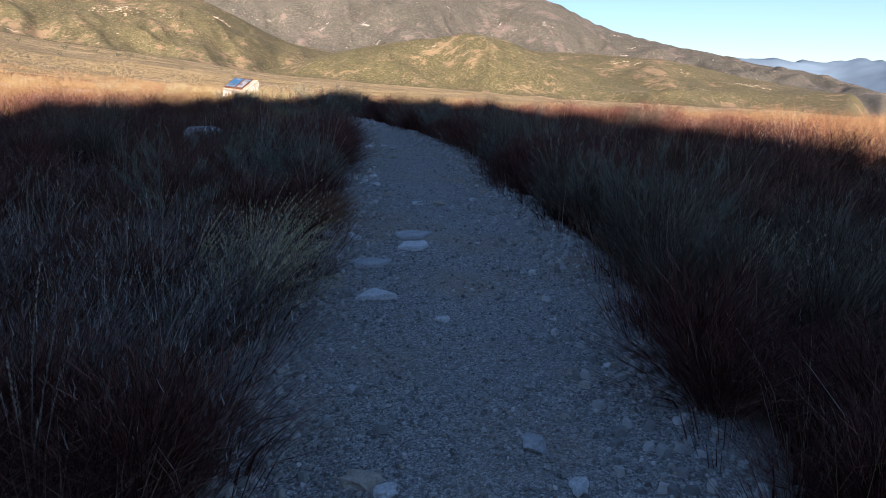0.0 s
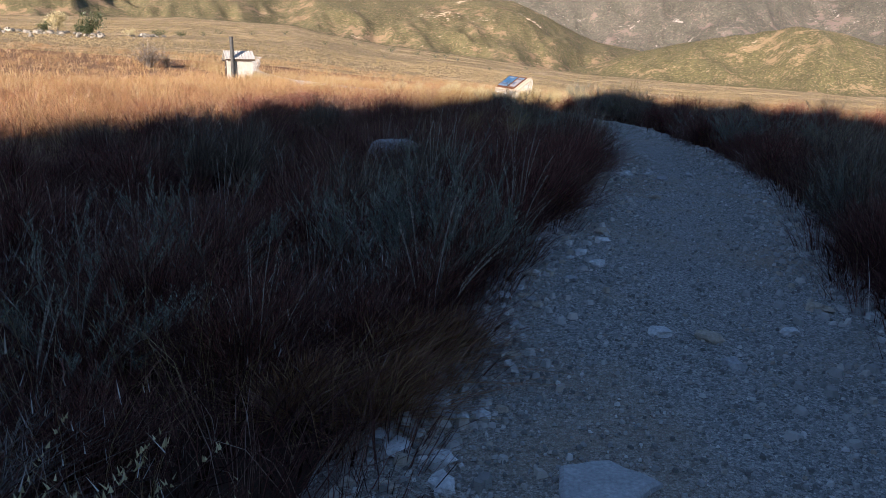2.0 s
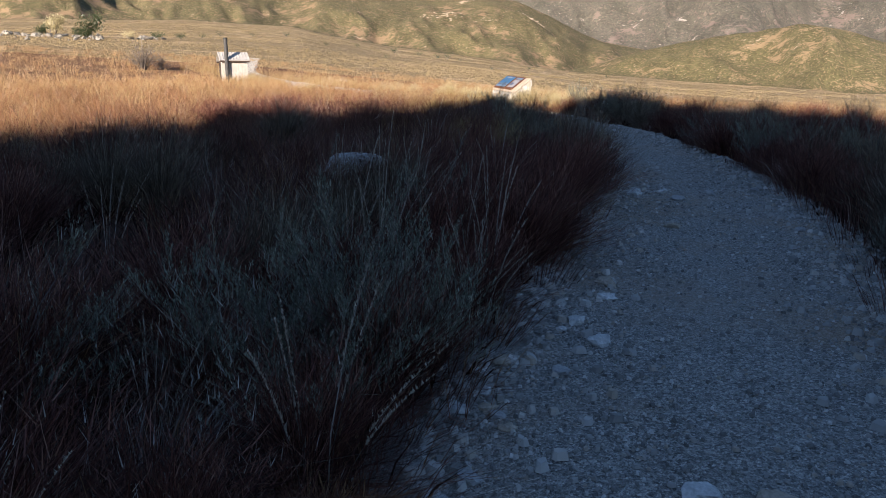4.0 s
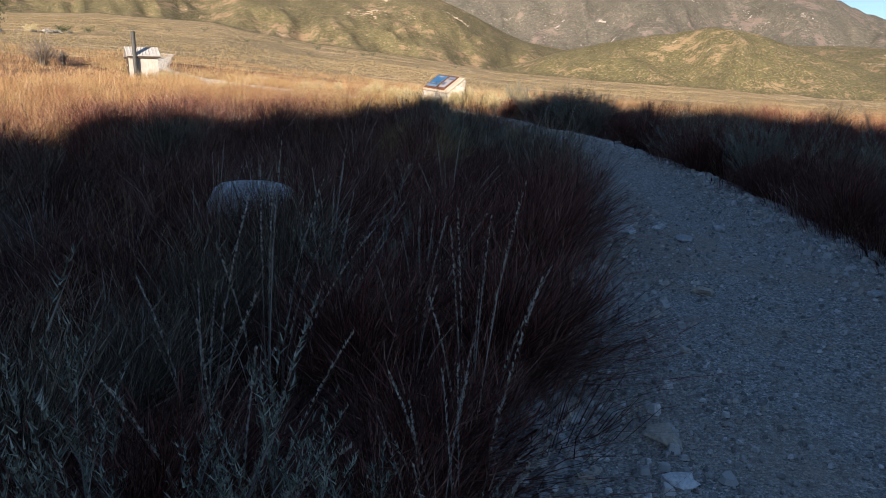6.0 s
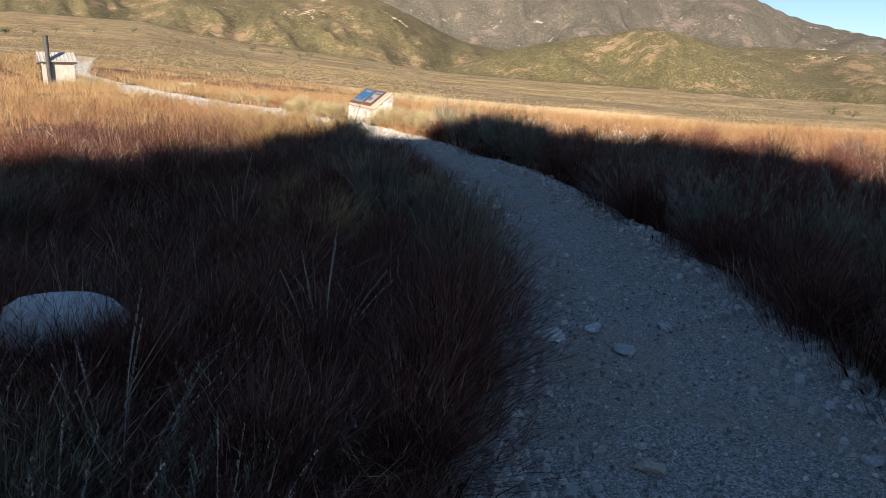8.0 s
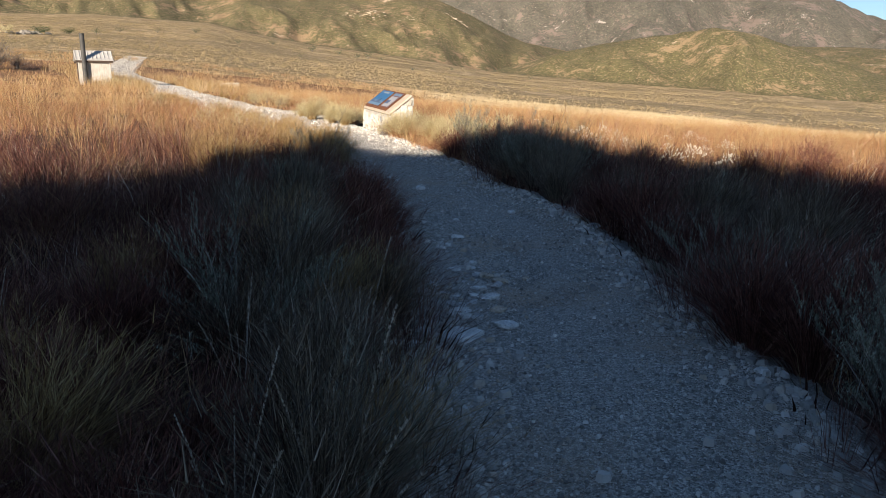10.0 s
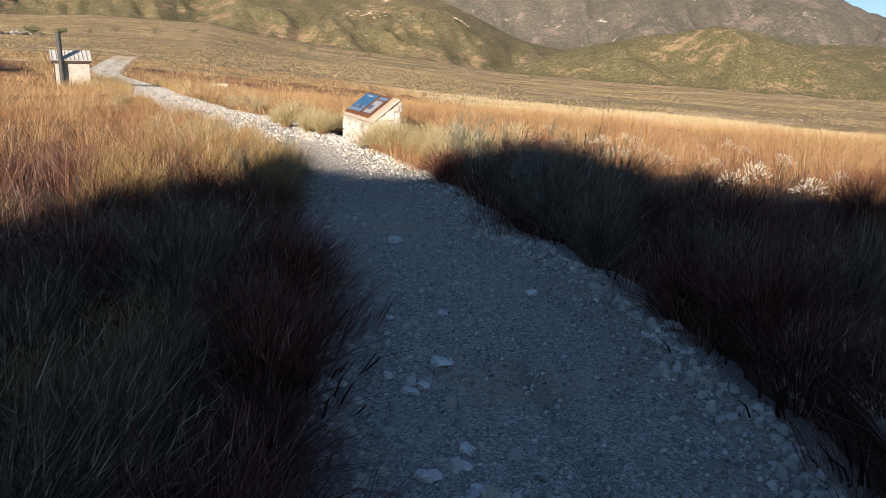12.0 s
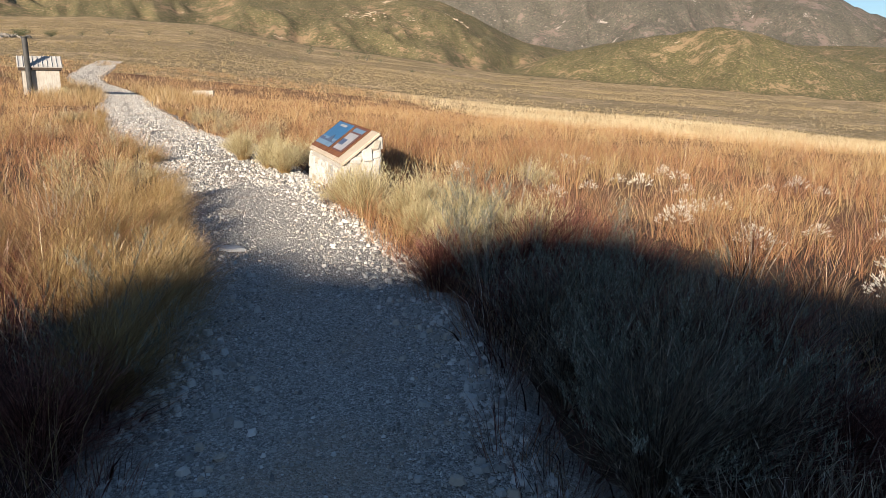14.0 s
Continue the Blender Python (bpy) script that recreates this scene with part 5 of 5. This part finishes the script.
plant(RABBIT, [(-9.0, 30.2), (-8.6, 30.6), (-9.4, 30.9), (-8.1, 30.9), (-8.8, 31.4), (-9.9, 30.6), (-8.2, 29.9), (-12.6, 34.4), (-13.3, 34.9), (-7.9, 34.6), (-7.5, 34.0), (-44.9, 57.4), (-44.4, 57.9), (-45.4, 57.0)] + [beside(prng.uniform(29, 44), prng.choice((-1, 1)), prng.uniform(0.3, 2.0)) for _ in range(16)], 6, 0.8, 1.2)
for k in SAGES + GOLDS + STALKS + BRUSH + FLOWERS + RABBIT + DOCKS + WEEDS + TUFTS + GREYBUSH + REDBUSH + STRAWBUSH + PALEBUSH:
    if k.name not in used:
        for o in list(k.children):
            bpy.data.objects.remove(o)
        bpy.data.objects.remove(k)

# ---- brush, trees and white rocks out on the flats ----
def polar(yaw, r):
    return CENTRE[0] - r * math.sin(radians(yaw)), CENTRE[1] + r * math.cos(radians(yaw))


rng = np.random.default_rng(77)
n = 80000
yw = rng.uniform(-36, 62, n)
rr = 76 * np.exp(rng.random(n) ** 0.8 * math.log(640 / 76))
bx, by = CENTRE[0] - rr * np.sin(np.radians(yw)), CENTRE[1] + rr * np.cos(np.radians(yw))
keep = (fbm(bx / 22, by / 22, 4, 88) > rng.uniform(0.30, 0.60, n)) & ((rr > 96) | ((bx + 10) * 0.67 + (by - 31) * 0.74 > 44)) & (land(bx, by)[1] < 0)
bx, by, rr = bx[keep], by[keep], rr[keep]
size = rng.uniform(0.10, 0.26, len(bx)) * (1 + rr / 260)
base = gz(bx, by) - 0.04
# each a low ragged tuft of seven sprigs
k = np.repeat(np.arange(len(bx)), 7)
a = rng.uniform(0, 6.283, len(k))
root = np.stack([bx[k] + np.cos(a) * size[k] * 0.35, by[k] + np.sin(a) * size[k] * 0.35, base[k]], 1)
V, T = blades(root, size[k] * rng.uniform(0.5, 1.0, len(k)), np.stack([np.cos(a), np.sin(a)], 1) * rng.uniform(0.3, 1.1, (len(k), 1)), size[k] * rng.uniform(0.14, 0.34, len(k)), a + 1.57 + rng.uniform(-0.6, 0.6, len(k)), 1)
M_FARBRUSH = blade_material("far brush", [(0.19, 0.15, 0.078), (0.30, 0.23, 0.12), (0.42, 0.32, 0.175), (0.55, 0.42, 0.25)], 0.02, 0.1)
tagged(new("brush", tri_mesh("brush", V, T, M_FARBRUSH)), "low brown and olive brush scattered over the flats", "brush", kind="stuff")


def tree(name, label, category, group, seed, x, y, tall, wide, leaf_mat, leaves, trunk=0.06, sink=0.1):
    rng = np.random.default_rng(seed)
    ob = thing(name, pose(x, y, float(gz(np.array(x), np.array(y))) - sink), label, category, group)
    bm = bmesh.new()
    tips = []
    tube(bm, (0, 0, 0), (0.02 * tall, 0, tall * 0.4), trunk * tall * 0.5, trunk * tall * 0.32, 7)
    for k in range(9):
        a = k * 2.4 + rng.uniform(-0.4, 0.4)
        p0 = Vector((0.01 * tall, 0, tall * rng.uniform(0.12, 0.4)))
        p1 = Vector((math.cos(a) * wide * rng.uniform(0.2, 0.4), math.sin(a) * wide * rng.uniform(0.2, 0.4), tall * rng.uniform(0.45, 0.75)))
        p2 = p1 + Vector((math.cos(a) * wide * 0.1, math.sin(a) * wide * 0.1, tall * rng.uniform(0.08, 0.25)))
        tube(bm, p0, p1, trunk * tall * 0.2, trunk * tall * 0.1, 5), tube(bm, p1, p2, trunk * tall * 0.1, trunk * tall * 0.03, 5)
        tips += [p1, p2, (p0 + p1) / 2]
    part("trunk", bm, M_TWIG, ob)
    if leaves:
        c = np.array([tips[k] for k in rng.integers(0, len(tips), leaves)]) + rng.normal(0, 1, (leaves, 3)) * np.array([wide * 0.13, wide * 0.13, tall * 0.10])
        c[:, 2] = np.maximum(c[:, 2], tall * 0.06)
        la = rng.uniform(0, 6.283, leaves)
        sz = tall * rng.uniform(0.05, 0.10, leaves)
        LV, LT = blades(c, sz, np.stack([np.cos(la), np.sin(la)], 1) * rng.uniform(0.3, 1.4, leaves)[:, None], sz * 0.7, la + rng.uniform(0, 3, leaves), 2)
        o = new("crown", tri_mesh("crown", LV, LT, leaf_mat))
        o.parent = ob
    return ob


for k, (yaw, r, tall, wide) in enumerate([(53.3, 172, 4.6, 5.2), (55.6, 168, 4.2, 3.6), (54.3, 160, 2.4, 2.0), (56.5, 165, 2.5, 2.6), (50.9, 165, 2.0, 2.4), (48.9, 168, 2.0, 3.4), (47.2, 175, 1.6, 2.6), (55.4, 230, 3.0, 3.2), (53.9, 150, 2.6, 1.8)]):
    tree("small_tree", "small dark green rounded tree on the dry flats", "tree", "trees by the white rocks", 300 + k, *polar(yaw, r), tall, wide, M_GREEN if k % 3 != 1 else M_GOLD, 750)
for k, (yaw, r, s) in enumerate([(38.9, 300, 2.4), (30.6, 330, 3.4), (28.6, 350, 2.6), (26.4, 330, 3.4), (27.2, 335, 2.4), (25.4, 360, 2.0), (33.5, 320, 2.2), (-12.4, 190, 3.0), (-13.8, 190, 2.4), (-9.0, 260, 1.6), (41.5, 260, 1.8), (44.0, 240, 2.0), (36.0, 250, 1.6), (20.0, 330, 1.8), (14.0, 360, 1.8), (31.5, 210, 1.3), (23.0, 240, 1.4), (45.5, 190, 1.5)]):
    tree("shrub", "dark olive shrub standing out on the dry flats", "shrub", "shrubs on the flats", 330 + k, *polar(yaw, r), s, s * 1.3, M_GREEN, 260, sink=0.2)

# a leafless bush, golden in the sun
bx0, by0 = polar(52.0, 78)
bare = thing("bare_bush", pose(bx0, by0, float(gz(np.array(bx0), np.array(by0)))), "tall leafless bush with golden branches in the sun", "bush")
(V, T), (LV, LT) = sprig_shrub(400, stems=90, leaves=22, tall=3.4, spread=1.9, leaf=0.35, leaf_w=0.03, twig_w=0.06, bare=0.35)
for nm, vt in (("branchwork", (V, T)), ("twig_spray", (LV, LT))):
    o = new(nm, tri_mesh(nm, *vt, M_TWIG))
    o.parent = bare
    tagged(o, kind="stuff")
bx0, by0 = polar(50.6, 80)
bare = thing("bare_bush", pose(bx0, by0, float(gz(np.array(bx0), np.array(by0)))), "low leafless grey bush in sunlit grass", "bush")
(V, T), (LV, LT) = sprig_shrub(401, stems=50, leaves=16, tall=1.6, spread=1.1, leaf=0.25, leaf_w=0.03, twig_w=0.05, bare=0.35)
for nm, vt in (("branchwork", (V, T)), ("twig_spray", (LV, LT))):
    o = new(nm, tri_mesh(nm, *vt, M_TWIG))
    o.parent = bare
    tagged(o, kind="stuff")

# banks of pale rocks
M_PALEROCK = speckled("pale tan rock", [(0.3, (0.24, 0.215, 0.185)), (0.7, (0.38, 0.35, 0.305))], 0.5, 4, 0.95, 0.4, 0.03)
rng = np.random.default_rng(91)
V, T, start = [], [], 0
for k in range(172):
    cluster = rng.random()
    if cluster < 0.62:
        yaw, r = rng.uniform(52.5, 60), 160 + rng.normal(0, 13)
    elif cluster < 0.8:
        yaw, r = 49.8 + rng.normal(0, 0.5), 170 + rng.normal(0, 3)
    else:
        yaw, r = rng.uniform(-20, 52), rng.uniform(150, 320)
    x, y = polar(yaw, r)
    v, t = STONE_SHAPES[k % 8]
    s = rng.uniform(0.4, 1.3) * (1.0 if cluster < 0.8 else 0.3)
    a = rng.uniform(0, 6.28)
    p = np.stack([v[:, 0] * math.cos(a) - v[:, 1] * math.sin(a), v[:, 0] * math.sin(a) + v[:, 1] * math.cos(a), v[:, 2]], 1) * s
    V.append(p + np.array([x, y, float(gz(np.array(x), np.array(y))) + 0.25 * s]))
    T.append(t + start)
    start += len(v)
tagged(new("white_rocks", tri_mesh("white_rocks", np.concatenate(V), np.concatenate(T), M_PALEROCK)), "bank of sunlit pale rocks on the flats", "rocks", kind="stuff")

# pale rock outcrops on the hills: yaw, distance, spread in yaw, count, size
M_OUTCROP = speckled("tan outcrop rock", [(0.3, (0.36, 0.285, 0.20)), (0.7, (0.54, 0.44, 0.33))], 0.2, 1.5, 0.95, 0.4, 0.1)
OUTCROPS = [(26.7, 1165, 0.8, 70, 3.0), (19.8, 1206, 0.4, 46, 3.0), (-11.0, 1310, 0.6, 60, 2.6), (-19.9, 1274, 0.5, 36, 2.4), (23.5, 1145, 0.5, 16, 2.6), (-15.5, 1290, 0.5, 20, 2.2)]
rng = np.random.default_rng(95)
V, T, start = [], [], 0
for yaw, r, wide, n, big in OUTCROPS:
    for k in range(n):
        x, y = polar(yaw + rng.normal(0, wide), r + rng.normal(0, 14))
        v, t = STONE_SHAPES[k % 8]
        s = big * rng.uniform(0.4, 1.3)
        V.append(v * s * np.array([1.2, 1.0, 0.8]) + np.array([x, y, float(gz(np.array(x), np.array(y))) + 0.15 * s]))
        T.append(t + start)
        start += len(v)
tagged(new("rock_outcrops", tri_mesh("rock_outcrops", np.concatenate(V), np.concatenate(T), M_OUTCROP)), "sunlit tan rock outcrops on the brushy hillsides", "rocks", kind="stuff")
